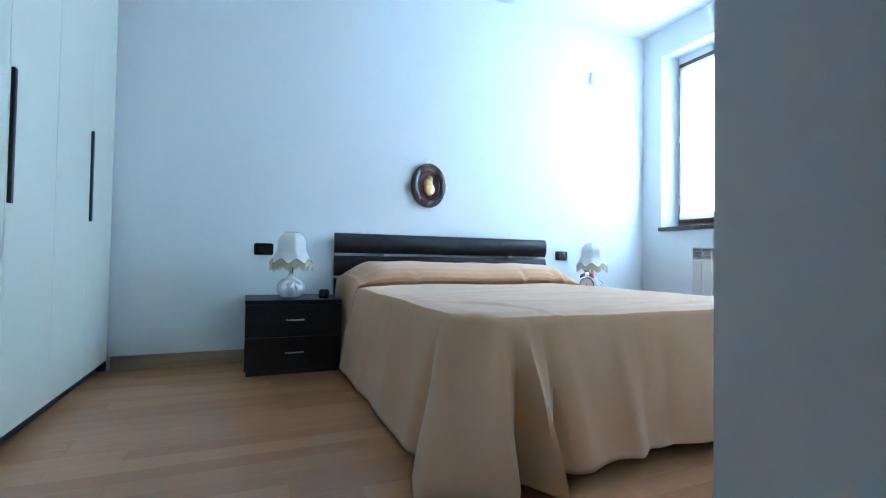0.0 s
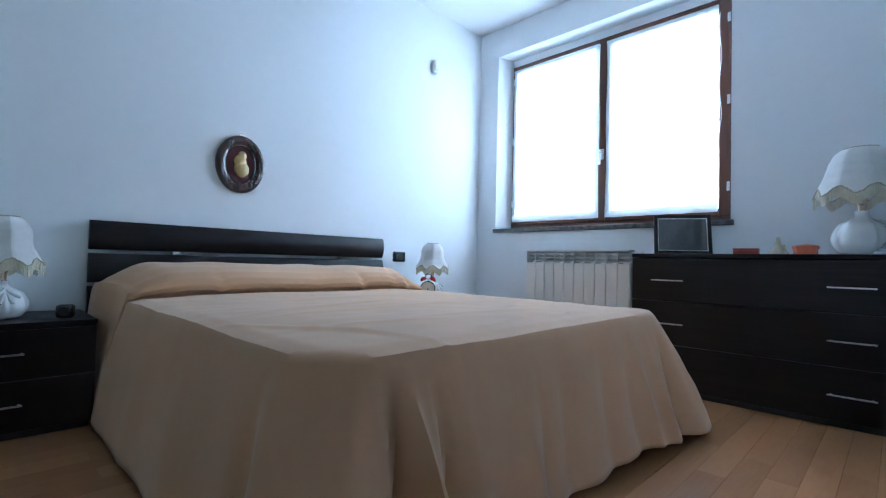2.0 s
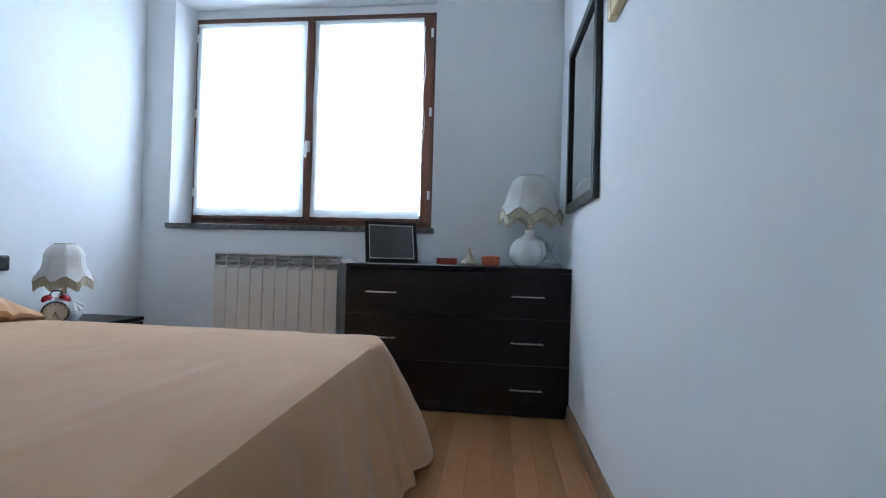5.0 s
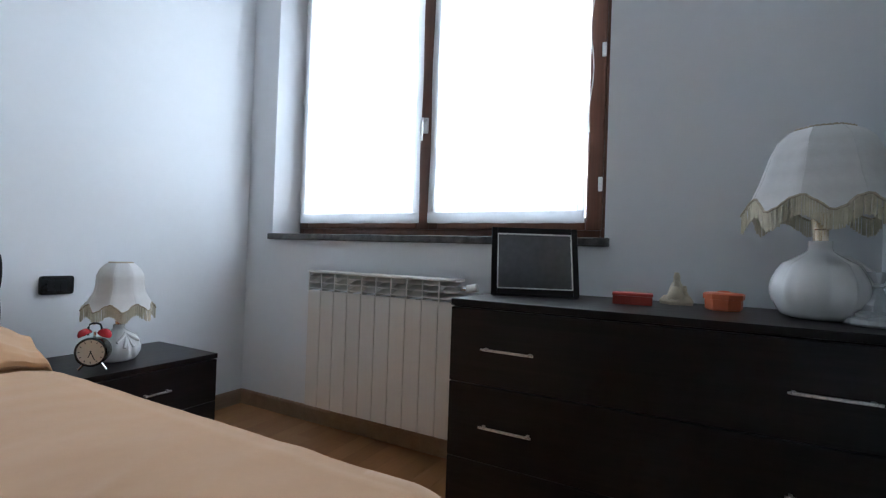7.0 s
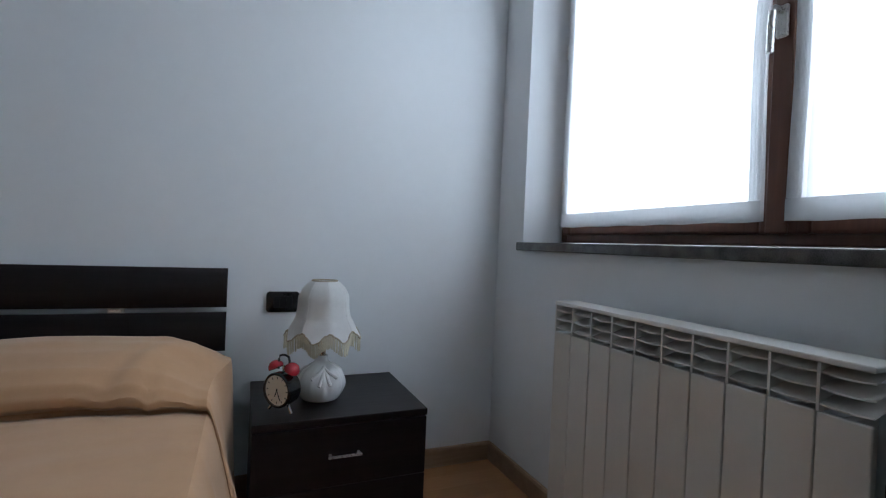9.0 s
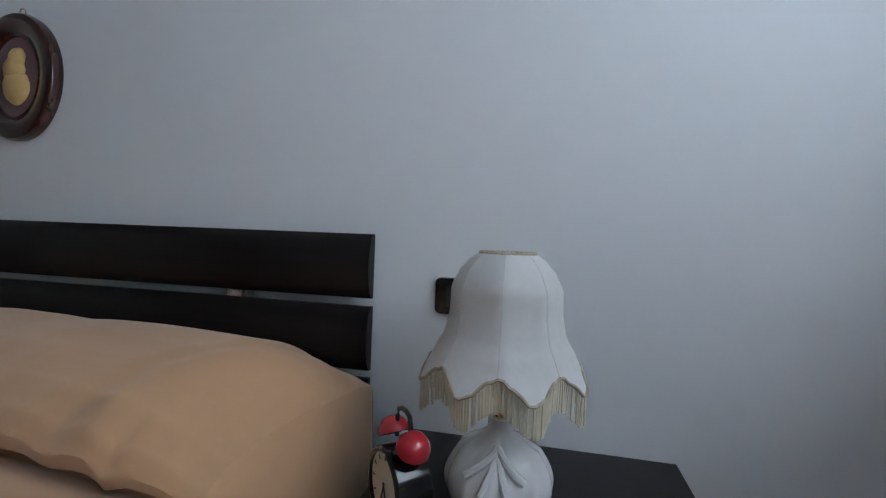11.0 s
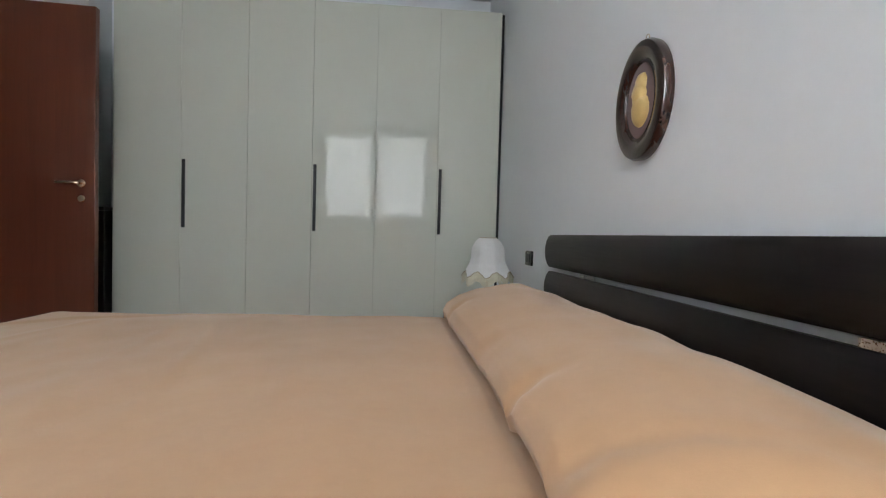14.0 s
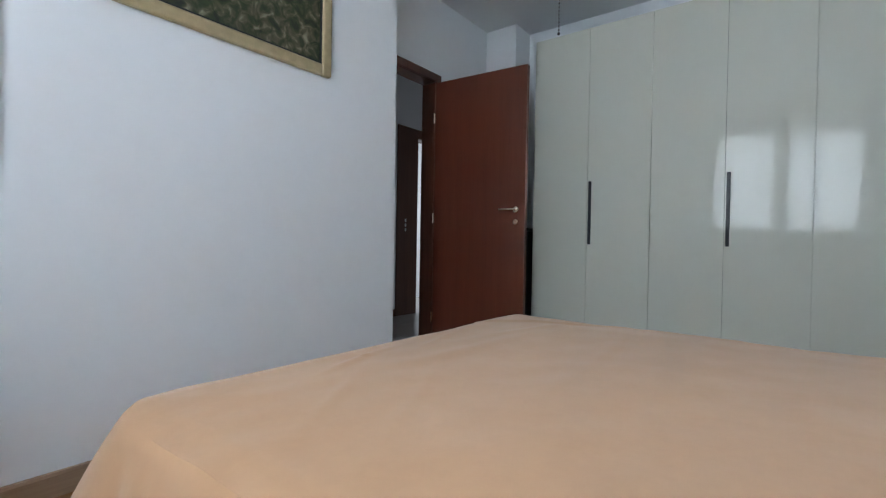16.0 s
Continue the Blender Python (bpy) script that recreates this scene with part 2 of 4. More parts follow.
def foliage_picture(name):
    """A dark painted landscape: mottled greens, browns and pale strokes."""
    mat, nt, b = nodes_of(name)
    n, l = nt.nodes, nt.links
    tc = n.new("ShaderNodeTexCoord")
    a = n.new("ShaderNodeTexNoise")
    a.inputs["Scale"].default_value, a.inputs["Detail"].default_value, a.inputs["Distortion"].default_value = 20, 10, 0.7
    l.new(tc.outputs["Object"], a.inputs["Vector"])
    ramp = n.new("ShaderNodeValToRGB")
    e = ramp.color_ramp.elements
    e[0].position, e[0].color = 0.36, (0.012, 0.014, 0.008, 1)
    e[1].position, e[1].color = 0.72, (0.30, 0.27, 0.20, 1)
    for p, c in ((0.48, (0.035, 0.045, 0.018, 1)), (0.58, (0.10, 0.085, 0.05, 1))):
        x = e.new(p)
        x.color = c
    l.new(a.outputs[0], ramp.inputs[0])
    l.new(ramp.outputs[0], b.inputs["Base Color"])
    b.inputs["Roughness"].default_value = 0.4
    return mat


CANVAS = foliage_picture("painted_canvas")


# ---- building helpers ----
def thing(name, label, category, at=(0, 0, 0), turn=0.0, group="", kind=""):
    ob = tagged(new(name), label, category, group, kind)
    ob.empty_display_size = 0.05
    ob.matrix_world = pose(*at, 0, 0, turn)
    return ob


def part(name, bm, material, parent=None, label="", smooth=False, kind=""):
    me = bpy.data.meshes.new(name)
    bmesh.ops.recalc_face_normals(bm, faces=bm.faces[:])
    if smooth:
        for f in bm.faces:
            f.smooth = True
        for e in bm.edges:
            if len(e.link_faces) == 2 and e.calc_face_angle(0) > 0.7:
                e.smooth = False
    bm.to_mesh(me)
    bm.free()
    me.materials.append(material)
    ob = new(name, me)
    ob.parent = parent
    if label or kind:
        tagged(ob, label, kind=kind)
    return ob


def structure(name, bm, material, label, category):
    return tagged(part(name, bm, material), label, category, kind="structure")


def add_box(bm, lo, hi, bevel=0.0, segs=2):
    lo, hi = Vector(lo), Vector(hi)
    r = bmesh.ops.create_cube(bm, size=1.0)
    vs = r["verts"]
    for v in vs:
        v.co = Vector((lo[i] + (v.co[i] + 0.5) * (hi[i] - lo[i]) for i in range(3)))
    if bevel:
        es = list({e for v in vs for e in v.link_edges})
        bmesh.ops.bevel(bm, geom=es, offset=bevel, segments=segs, affect="EDGES", profile=0.5)
    return bm


def boxes(*items, bevel=0.0, segs=2):
    bm = bmesh.new()
    for lo, hi in items:
        add_box(bm, lo, hi, bevel, segs)
    return bm


def add_lathe(bm, profile, n=32, centre=(0, 0, 0), radial=None, cap=True):
    """profile: rows of (radius, z). radial(angle, z) scales the radius."""
    rings = []
    for r, z in profile:
        ring = []
        for k in range(n):
            a = 2 * math.pi * k / n
            q = r * (radial(a, z) if radial else 1.0)
            ring.append(bm.verts.new((centre[0] + q * math.cos(a), centre[1] + q * math.sin(a), centre[2] + z)))
        rings.append(ring)
    for a, b in zip(rings, rings[1:]):
        for k in range(n):
            bm.faces.new((a[k], a[(k + 1) % n], b[(k + 1) % n], b[k]))
    if cap:
        bm.faces.new(rings[0][::-1])
        bm.faces.new(rings[-1])
    return bm


def lathe(profile, n=32, **kw):
    return add_lathe(bmesh.new(), profile, n, **kw)


def add_tube(bm, pts, r, n=8):
    """A round bar along a line of points."""
    pts = [Vector(p) for p in pts]
    rings = []
    for i, p in enumerate(pts):
        d = (pts[min(i + 1, len(pts) - 1)] - pts[max(i - 1, 0)]).normalized()
        u = d.cross(Vector((0, 0, 1)) if abs(d.z) < 0.9 else Vector((1, 0, 0))).normalized()
        w = d.cross(u)
        rings.append([bm.verts.new(p + r * (math.cos(2 * math.pi * k / n) * u + math.sin(2 * math.pi * k / n) * w)) for k in range(n)])
    for a, b in zip(rings, rings[1:]):
        for k in range(n):
            bm.faces.new((a[k], a[(k + 1) % n], b[(k + 1) % n], b[k]))
    bm.faces.new(rings[0][::-1])
    bm.faces.new(rings[-1])
    return bm


def tube(pts, r, n=8):
    return add_tube(bmesh.new(), pts, r, n)


def smoothstep(a, b, x):
    t = min(1.0, max(0.0, (x - a) / (b - a)))
    return t * t * (3 - 2 * t)


# ---- large structure ----
# x: out of the window, y: towards the headboard wall, z: up
CEIL_Z, SOUTH, RETURN, DOORWALL, WEST = 2.835, -2.874, -2.857, -3.33, -4.83
WIN_Y0, WIN_Y1, WIN_Z0, WIN_Z1 = -2.056, -0.212, 1.012, 2.578

structure("wall_north", boxes(((-5.1, 0, -0.2), (0.42, 0.3, 3.1))), WALL, "matt pale blue-white painted bedroom wall", "wall")
structure("wall_east", boxes(
    ((0, WIN_Y1, -0.2), (0.42, 0, 3.1)), ((0, -4.6, -0.2), (0.42, WIN_Y0, 3.1)),
    ((0, WIN_Y0, -0.2), (0.42, WIN_Y1, WIN_Z0 - 0.0335)), ((0, WIN_Y0, WIN_Z1), (0.42, WIN_Y1, 3.1))),
    WALL, "pale painted outer wall with a deep window recess", "wall")
structure("wall_south", boxes(((RETURN, -3.45, -0.2), (0, SOUTH, 3.1))), WALL, "pale painted wall ending in a corner by the door", "wall")
structure("wall_west", boxes(((-5.1, -3.45, -0.2), (WEST, 0, 3.1)), ((WEST, DOORWALL, -0.2), (-4.56, -3.02, 3.1))), WALL, "pale painted wall with a boxed pillar behind the wardrobe", "wall")
DOOR_X0, DOOR_X1, DOOR_Z = -3.790, -2.945, 2.15
structure("wall_door", boxes(
    ((WEST, -3.45, -0.2), (DOOR_X0 - 0.02, DOORWALL, 3.1)), ((DOOR_X1 + 0.02, -3.45, -0.2), (RETURN, DOORWALL, 3.1)),
    ((DOOR_X0 - 0.02, -3.45, DOOR_Z + 0.02), (DOOR_X1 + 0.02, DOORWALL, 3.1))), WALL, "pale painted wall with the bedroom doorway", "wall")
structure("ceiling", boxes(((-6.6, -6.6, CEIL_Z), (0.42, 0.3, 3.1))), CEIL, "flat matt white painted ceiling", "ceiling")
structure("subfloor", boxes(((-6.6, -6.6, -0.25), (0.42, 0.3, -0.014))), SKIRT, "timber underfloor below the parquet", "floor")

# hall and the room across it
HALL = -4.62
structure("wall_hall_south", boxes(((-4.74, HALL - 0.12, -0.2), (-1.6, HALL, 3.1)), ((-6.6, HALL - 0.12, -0.2), (-5.62, HALL, 3.1)), ((-5.62, HALL - 0.12, 2.15), (-4.74, HALL, 3.1))), WALL, "pale painted hall wall with an open doorway", "wall")
structure("wall_hall_west", boxes(((-6.6, -6.6, -0.2), (-6.4, -3.45, 3.1))), WALL, "pale painted end wall of the hall", "wall")
structure("wall_hall_east", boxes(((-1.8, -6.6, -0.2), (-1.6, -3.45, 3.1))), WALL, "pale painted end wall of the hall", "wall")
structure("wall_far_room", boxes(((-6.4, -6.6, -0.2), (-1.8, -6.45, 3.1))), WALL, "pale painted wall of the room across the hall", "wall")
structure("wall_hall_north", boxes(((-6.4, -3.57, -0.2), (-5.1, -3.45, 3.1))), WALL, "pale painted hall wall", "wall")

ground = structure("ground", boxes(((0.42, -400, -3.4), (400, 400, -3.2))), RENDERED, "pale ground outside the window", "ground")

_bm = bmesh.new()
_v = [[_bm.verts.new((x, y, z)) for x, y in ((0.0015, WIN_Y1), (0.165, WIN_Y1), (0.165, -0.262))] for z in (1.014, WIN_Z1)]
for i in range(3):
    _bm.faces.new((_v[0][i], _v[0][(i + 1) % 3], _v[1][(i + 1) % 3], _v[1][i]))
_bm.faces.new(_v[0][::-1]), _bm.faces.new(_v[1])
structure("window_reveal", _bm, WALL, "splayed painted side of the window recess", "wall")

# skirting boards
def skirting(a, b, side):
    """A board 80 mm high from a to b, standing out to the left of that line."""
    a, b = Vector((*a, 0)), Vector((*b, 0))
    d = (b - a).normalized()
    nrm = Vector((-d.y, d.x, 0)) * side
    bm = bmesh.new()
    prof = ((0.0, 0.0), (0.013, 0.0), (0.013, 0.070), (0.009, 0.080), (0.0, 0.082))
    ends = []
    for p in (a, b):
        ends.append([bm.verts.new(p + nrm * q + Vector((0, 0, z))) for q, z in prof])
    for i in range(len(prof)):
        j = (i + 1) % len(prof)
        bm.faces.new((ends[0][i], ends[0][j], ends[1][j], ends[1][i]))
    bm.faces.new(ends[0][::-1]), bm.faces.new(ends[1])
    return structure("baseboard", bm, SKIRT, "light brown wooden skirting board along the wall", "baseboard")


skirting((-4.20, 0), (-0.0, 0), -1)
skirting((0, -0.013), (0, SOUTH), -1)
skirting((-0.013, SOUTH), (RETURN - 0.013, SOUTH), -1)
skirting((RETURN, SOUTH), (RETURN, DOORWALL), -1)
_b = skirting((-1.8, HALL), (-4.73, HALL), -1)
_b.data.materials[0] = FRAMEWOOD

# ---- window ----
WX = 0.142
def bars(y0, y1, z0, z1, x0, x1, w, bevel=0.006, w_bottom=None):
    """Four bars of a rectangular frame."""
    wb = w if w_bottom is None else w_bottom
    return (boxes(((x0, y0, z0), (x1, y0 + w, z1)), bevel=bevel), boxes(((x0, y1 - w, z0), (x1, y1, z1)), bevel=bevel),
            boxes(((x0 + 0.0015, y0 + w, z0), (x1 - 0.0015, y1 - w, z0 + wb)), bevel=bevel), boxes(((x0 + 0.0015, y0 + w, z1 - w), (x1 - 0.0015, y1 - w, z1)), bevel=bevel))


window = thing("window_1", "brown wooden two-sash window with white net curtains", "window", kind="structure")
FY0, FY1, FZ0, FZ1 = -2.046, -0.268, 1.020, 2.515
for bm in bars(FY0, FY1, FZ0, FZ1, WX + 0.012, WX + 0.09, 0.034, w_bottom=0.04):
    part("window_frame", bm, FRAMEWOOD, window)
part("filler", boxes(((WX + 0.02, WIN_Y0, WIN_Z0), (WX + 0.08, FY0, WIN_Z1)), ((WX + 0.02, FY1, WIN_Z0), (WX + 0.08, WIN_Y1, WIN_Z1)), ((WX + 0.02, FY0, FZ1), (WX + 0.08, FY1, WIN_Z1))), WALL, window)
MID = -1.155
for y0, y1, hand in ((FY0 + 0.026, MID - 0.001, -1), (MID + 0.001, FY1 - 0.026, 1)):
    sash = thing("sash", "brown wooden window sash", "", kind="")
    del sash["label"]
    sash.parent = window
    wside = 0.068 if hand < 0 else 0.05
    for bm in bars(y0, y1, FZ0 + 0.03, FZ1 - 0.026, WX - 0.006, WX + 0.06, wside, bevel=0.009, w_bottom=0.06):
        part("rail", bm, FRAMEWOOD, sash)
    pane = part("pane", boxes(((WX + 0.03, y0 + wside - 0.005, FZ0 + 0.08), (WX + 0.038, y1 - wside + 0.005, FZ1 - 0.07))), GLASS, sash, "clear glass pane")
    pane.visible_shadow = False
# meeting stile and handle
part("cover_strip", boxes(((WX - 0.018, MID - 0.026, FZ0 + 0.03), (WX - 0.006, MID + 0.026, FZ1 - 0.026)), bevel=0.004), FRAMEWOOD, window)
_h = part("window_handle", boxes(((WX - 0.032, MID - 0.014, 1.535), (WX - 0.0185, MID + 0.014, 1.615)), bevel=0.005), STEEL, window, "satin metal window handle")
part("lever", tube([(WX - 0.03, MID, 1.600), (WX - 0.058, MID, 1.600), (WX - 0.066, MID, 1.590), (WX - 0.068, MID, 1.56), (WX - 0.066, MID + 0.002, 1.49)], 0.0085, 10), STEEL, _h)
for z in (1.245, 1.815, 2.36):
    for y in (FY0 + 0.034, FY1 - 0.030):
        part("hinge_cover", boxes(((WX - 0.018, y - 0.009, z - 0.030), (WX - 0.0075, y + 0.009, z + 0.030)), bevel=0.003), PLASTIC, window, "pale hinge cover")


def net_curtain(y0, y1, z0, z1, x, seed, wave=1.0):
    """A gathered net panel hung close to the glass: fine vertical folds with a deep hem."""
    bm = bmesh.new()
    ny, nz = 70, 12
    rnd = random.Random(seed)
    ph = [rnd.uniform(0, 6.28) for _ in range(4)]
    rows = []
    for j in range(nz + 1):
        z = z0 + (z1 - z0) * j / nz
        row = []
        for i in range(ny + 1):
            u = i / ny
            y = y0 + (y1 - y0) * u + 0.003 * math.sin(9 * z + ph[3])
            d = wave * 0.0035 * math.sin(70 * u + ph[0] + 0.5 * math.sin(3 * z)) + wave * 0.0025 * math.sin(121 * u + ph[1])
            row.append(bm.verts.new((x + d, y, z + (0.001 * math.sin(31 * u + ph[2]) if j == 0 else 0))))
        rows.append(row)
    for a, b in zip(rows, rows[1:]):
        for i in range(ny):
            bm.faces.new((a[i], a[i + 1], b[i + 1], b[i]))
    return bm


for y0, y1, s in ((FY0 + 0.092, MID - 0.030, 3), (MID + 0.034, FY1 - 0.040, 4)):
    net = thing("net_curtain", "sheer white net curtain hung on the window sash", "curtain", group="window curtains")
    part("panel", net_curtain(y0, y1, FZ0 + 0.062, FZ1 - 0.058, WX - 0.018, s), CURTAIN, net, smooth=True)
    part("hem", net_curtain(y0, y1, FZ0 + 0.060, FZ0 + 0.115, WX - 0.028, s, 0.15), HEM, net, "denser doubled hem", smooth=True)
    for a, b in ((y0, y0 + 0.034), (y1 - 0.034, y1)):
        part("side_hem", net_curtain(a, b, FZ0 + 0.116, FZ1 - 0.091, WX - 0.025, s, 0.1), BORDER, net, "doubled side hem", smooth=True)
    part("heading", net_curtain(y0, y1, FZ1 - 0.090, FZ1 - 0.056, WX - 0.026, s, 0.3), HEM, net, "gathered heading", smooth=True)
    part("rod", tube([(WX - 0.030, y0, FZ1 - 0.068), (WX - 0.030, y1, FZ1 - 0.068)], 0.004), PLASTIC, net)
_c = thing("curtain_cord", "thin white pull cord hanging beside the sash", "cord")
part("cord", tube([(WX - 0.03, -1.966 + 0.008 * math.sin(k * 0.9), 2.40 - k * 0.055) for k in range(18)], 0.0022, 6), PLASTIC, _c)

sill = structure("window_sill", boxes(((-0.03, -2.075, 0.979), (0.20, -0.203, 1.013)), bevel=0.004), GRANITE, "dark grey speckled granite window sill", "sill")
sh = thing("roller_shutter", "raised pale roller shutter outside the window", "shutter")
for k in range(4):
    part("slat", boxes(((0.33, WIN_Y0 - 0.005, 2.56 - 0.045 * (k + 1)), (0.345, WIN_Y1 + 0.005, 2.557 - 0.045 * k)), bevel=0.004), SHUTTER, sh)

# ---- door ----
frame_ob = thing("door_frame", "brown wooden door frame with flat casing", "door frame", kind="structure")
for lo, hi in (((DOOR_X0 - 0.02, -3.452, 0), (DOOR_X0, -3.328, DOOR_Z)), ((DOOR_X1, -3.452, 0), (DOOR_X1 + 0.02, -3.328, DOOR_Z)), ((DOOR_X0 - 0.02, -3.452, DOOR_Z), (DOOR_X1 + 0.02, -3.328, DOOR_Z + 0.02))):
    part("jamb", boxes((lo, hi), bevel=0.003), FRAMEWOOD, frame_ob)
for y0, y1 in ((-3.328, -3.314), (-3.466, -3.452)):
    for lo, hi in (((DOOR_X0 - 0.065, y0, 0), (DOOR_X0 - 0.004, y1, DOOR_Z + 0.068)), ((DOOR_X1 + 0.004, y0, 0), (DOOR_X1 + 0.065, y1, DOOR_Z + 0.068)), ((DOOR_X0 - 0.004, y0, DOOR_Z + 0.004), (DOOR_X1 + 0.004, y1, DOOR_Z + 0.068))):
        part("casing", boxes((lo, hi), bevel=0.004), FRAMEWOOD, frame_ob)

leaf = thing("door", "open reddish-brown veneered flush door with brass lever", "door", at=(-3.772, -3.300, 0), turn=4.0)
part("panel", boxes(((-0.042, 0, 0.008), (0, 0.785, 2.137)), bevel=0.003), DOORWOOD, leaf)
for s, x in ((1, 0.0), (-1, -0.042)):
    hd = part("door_handle", lathe([(0.0235, 0), (0.0235, 0.006), (0.02, 0.009), (0.009, 0.010), (0.009, 0.045)], 20), BRASS, leaf, "brass lever handle")
    hd.matrix_basis = Matrix.Translation((x, 0.715, 1.100)) @ pose(0, 0, 0, 0, 90 * s, 0)
    lv = part("lever", tube([(0, 0, 0.040), (0, -0.012, 0.046), (0, -0.03, 0.048), (0, -0.07, 0.048), (0, -0.115, 0.045)], 0.0085, 10), BRASS, hd)
    ky = part("key_rose", lathe([(0.021, 0), (0.021, 0.005), (0.017, 0.008), (0.004, 0.008)], 20), BRASS, leaf, "round brass key rose")
    ky.matrix_basis = Matrix.Translation((x, 0.715, 1.010)) @ pose(0, 0, 0, 0, 90 * s, 0)
for z in (0.25, 1.05, 1.85):
    part("hinge", tube([(0.006, -0.008, z - 0.04), (0.006, -0.008, z + 0.04)], 0.007, 10), BRASS, leaf)

hall_frame = thing("door_frame", "dark brown door frame across the hall", "door frame", kind="structure")
for lo, hi in (((-5.085, HALL - 0.122, 0), (-4.732, HALL + 0.014, 2.20)), ((-5.62, HALL - 0.122, 0), (-5.56, HALL + 0.014, 2.20)), ((-5.56, HALL - 0.122, 2.09), (-5.085, HALL + 0.014, 2.20))):
    part("jamb", boxes((lo, hi), bevel=0.004), FRAMEWOOD, hall_frame)
for k in range(3):
    part("strike_plate", boxes(((-4.885, HALL + 0.014, 0.98 + 0.055 * k), (-4.862, HALL + 0.017, 1.015 + 0.055 * k))), STEEL, hall_frame)
hp = thing("picture", "small dark framed picture on the hall wall", "picture")
part("frame", boxes(((-4.64, HALL, 1.30), (-4.40, HALL + 0.02, 1.68)), bevel=0.004), BLACK, hp)
part("print", boxes(((-4.62, HALL + 0.0205, 1.325), (-4.42, HALL + 0.022, 1.655))), CANVAS, hp)

# ---- wardrobe ----
WF = -4.212
ward = thing("wardrobe", "tall six-door wardrobe in glossy ivory lacquer with black bar handles", "wardrobe")
W0, W1, WTOP = -2.645, -0.020, 2.452
part("carcass", boxes(((WEST + 0.01, W0, 0.06), (WF - 0.022, W1, WTOP - 0.004)), bevel=0.003), LACQUER, ward)
part("plinth", boxes(((WEST + 0.03, W0 + 0.01, 0), (WF - 0.05, W1 - 0.01, 0.06))), BLACK, ward, "recessed black plinth")
# black strip added to darken the narrow gap between wardrobe and wall
part("side_filler", boxes(((WEST + 0.01, W1 + 0.002, 0), (WF - 0.008, -0.002, WTOP - 0.01))), BLACK, ward, "black strip added in the dark gap against the wall")
DW = (W1 - W0) / 6
for k in range(6):
    y0 = W0 + k * DW
    d = part("door", boxes(((WF - 0.020, y0 + 0.0011, 0.066), (WF, y0 + DW - 0.0011, WTOP)), bevel=0.0018), LACQUER, ward)
    if k % 2 == 1:
        part("handle", boxes(((WF - 0.001, y0 + 0.010, 0.858), (WF + 0.012, y0 + 0.031, 1.322)), bevel=0.003), BLACK, d, "black vertical bar handle")

chest = thing("low_cabinet", "dark wooden low cabinet tucked behind the open door", "cabinet")
part("body", boxes(((-4.55, -3.010, 0.04), (-4.16, -2.665, 0.955)), bevel=0.004), WENGE, chest)
part("top", boxes(((-4.555, -3.014, 0.956), (-4.15, -2.660, 0.980)), bevel=0.004), WENGE, chest)
part("plinth", boxes(((-4.54, -3.000, 0), (-4.18, -2.675, 0.04))), BLACK, chest)


# ---- nightstands and dresser ----
def pull(y, length, parent):
    """A slim metal bar pull on two posts, along x, on a front that faces -y."""
    h = part("handle", boxes(((-length / 2, -0.024, -0.0036), (length / 2, -0.017, 0.0036)), bevel=0.0016), STEEL, parent, "satin metal bar handle")
    for s in (-1, 1):
        part("post", boxes(((s * length * 0.42 - 0.004, -0.0172, -0.003), (s * length * 0.42 + 0.004, 0.001, 0.003))), STEEL, h)
    return h


def cabinet(name, label, category, w, d, h, rows, pulls, length, lift, group=""):
    """A chest of drawers whose back is at y = 0 and whose front faces -y, centred on x."""
    t = thing(name, label, category, group=group)
    part("carcass", boxes(((-w / 2 + 0.002, -d + 0.021, 0.03), (w / 2 - 0.002, -0.001, h - 0.024)), bevel=0.002), WENGE_X, t)
    part("top", boxes(((-w / 2, -d, h - 0.022), (w / 2, 0, h)), bevel=0.0025), WENGE_X, t)
    part("plinth", boxes(((-w / 2 + 0.012, -d + 0.03, 0), (w / 2 - 0.012, -0.01, 0.03))), BLACK, t)
    z0, z1 = 0.032, h - 0.026
    step = (z1 - z0) / rows
    for k in range(rows):
        f = part("drawer", boxes(((-w / 2 + 0.002, -d + 0.002, z0 + k * step + 0.0015), (w / 2 - 0.002, -d + 0.020, z0 + (k + 1) * step - 0.0015)), bevel=0.0015), WENGE_X, t)
        for px in pulls:
            hd = pull(0, length, f)
            hd.matrix_basis = Matrix.Translation((px, -d + 0.002, z0 + (k + lift) * step))
    return t


ns1 = cabinet("nightstand", "black-brown two-drawer nightstand with slim metal handles", "nightstand", 0.548, 0.456, 0.438, 2, (0.0,), 0.105, 0.53, "bedside nightstands")
ns1.matrix_world = pose(-3.193, -0.002, 0)
ns2 = copy_thing(ns1, pose(-0.776, -0.002, 0))
dresser = cabinet("dresser", "long black-brown dresser with three wide drawers and metal handles", "dresser", 1.206, 0.518, 0.785, 3, (-0.400, 0.380), 0.170, 0.485)
dresser.matrix_world = pose(-0.017, -2.2700, 0, 0, 0, -90)

# ---- bed ----
BX, FOOT, TOP = -2.0, -2.03, 0.53
bed = thing("bed", "double bed with dark slatted headboard and camel bedspread", "bed", at=(BX, 0, 0))
part("mattress", boxes(((-0.77, FOOT + 0.05, 0.26), (0.77, -0.09, 0.500)), bevel=0.04, segs=3), LINEN, bed)
part("bed_base", boxes(((-0.79, FOOT + 0.04, 0.14), (0.79, -0.085, 0.258)), bevel=0.01), WENGE_X, bed)
for sx in (-0.72, 0.72):
    for y in (FOOT + 0.15, -0.2):
        part("leg", boxes(((sx - 0.03, y - 0.03, 0), (sx + 0.03, y + 0.03, 0.14)), bevel=0.004), WENGE_X, bed)


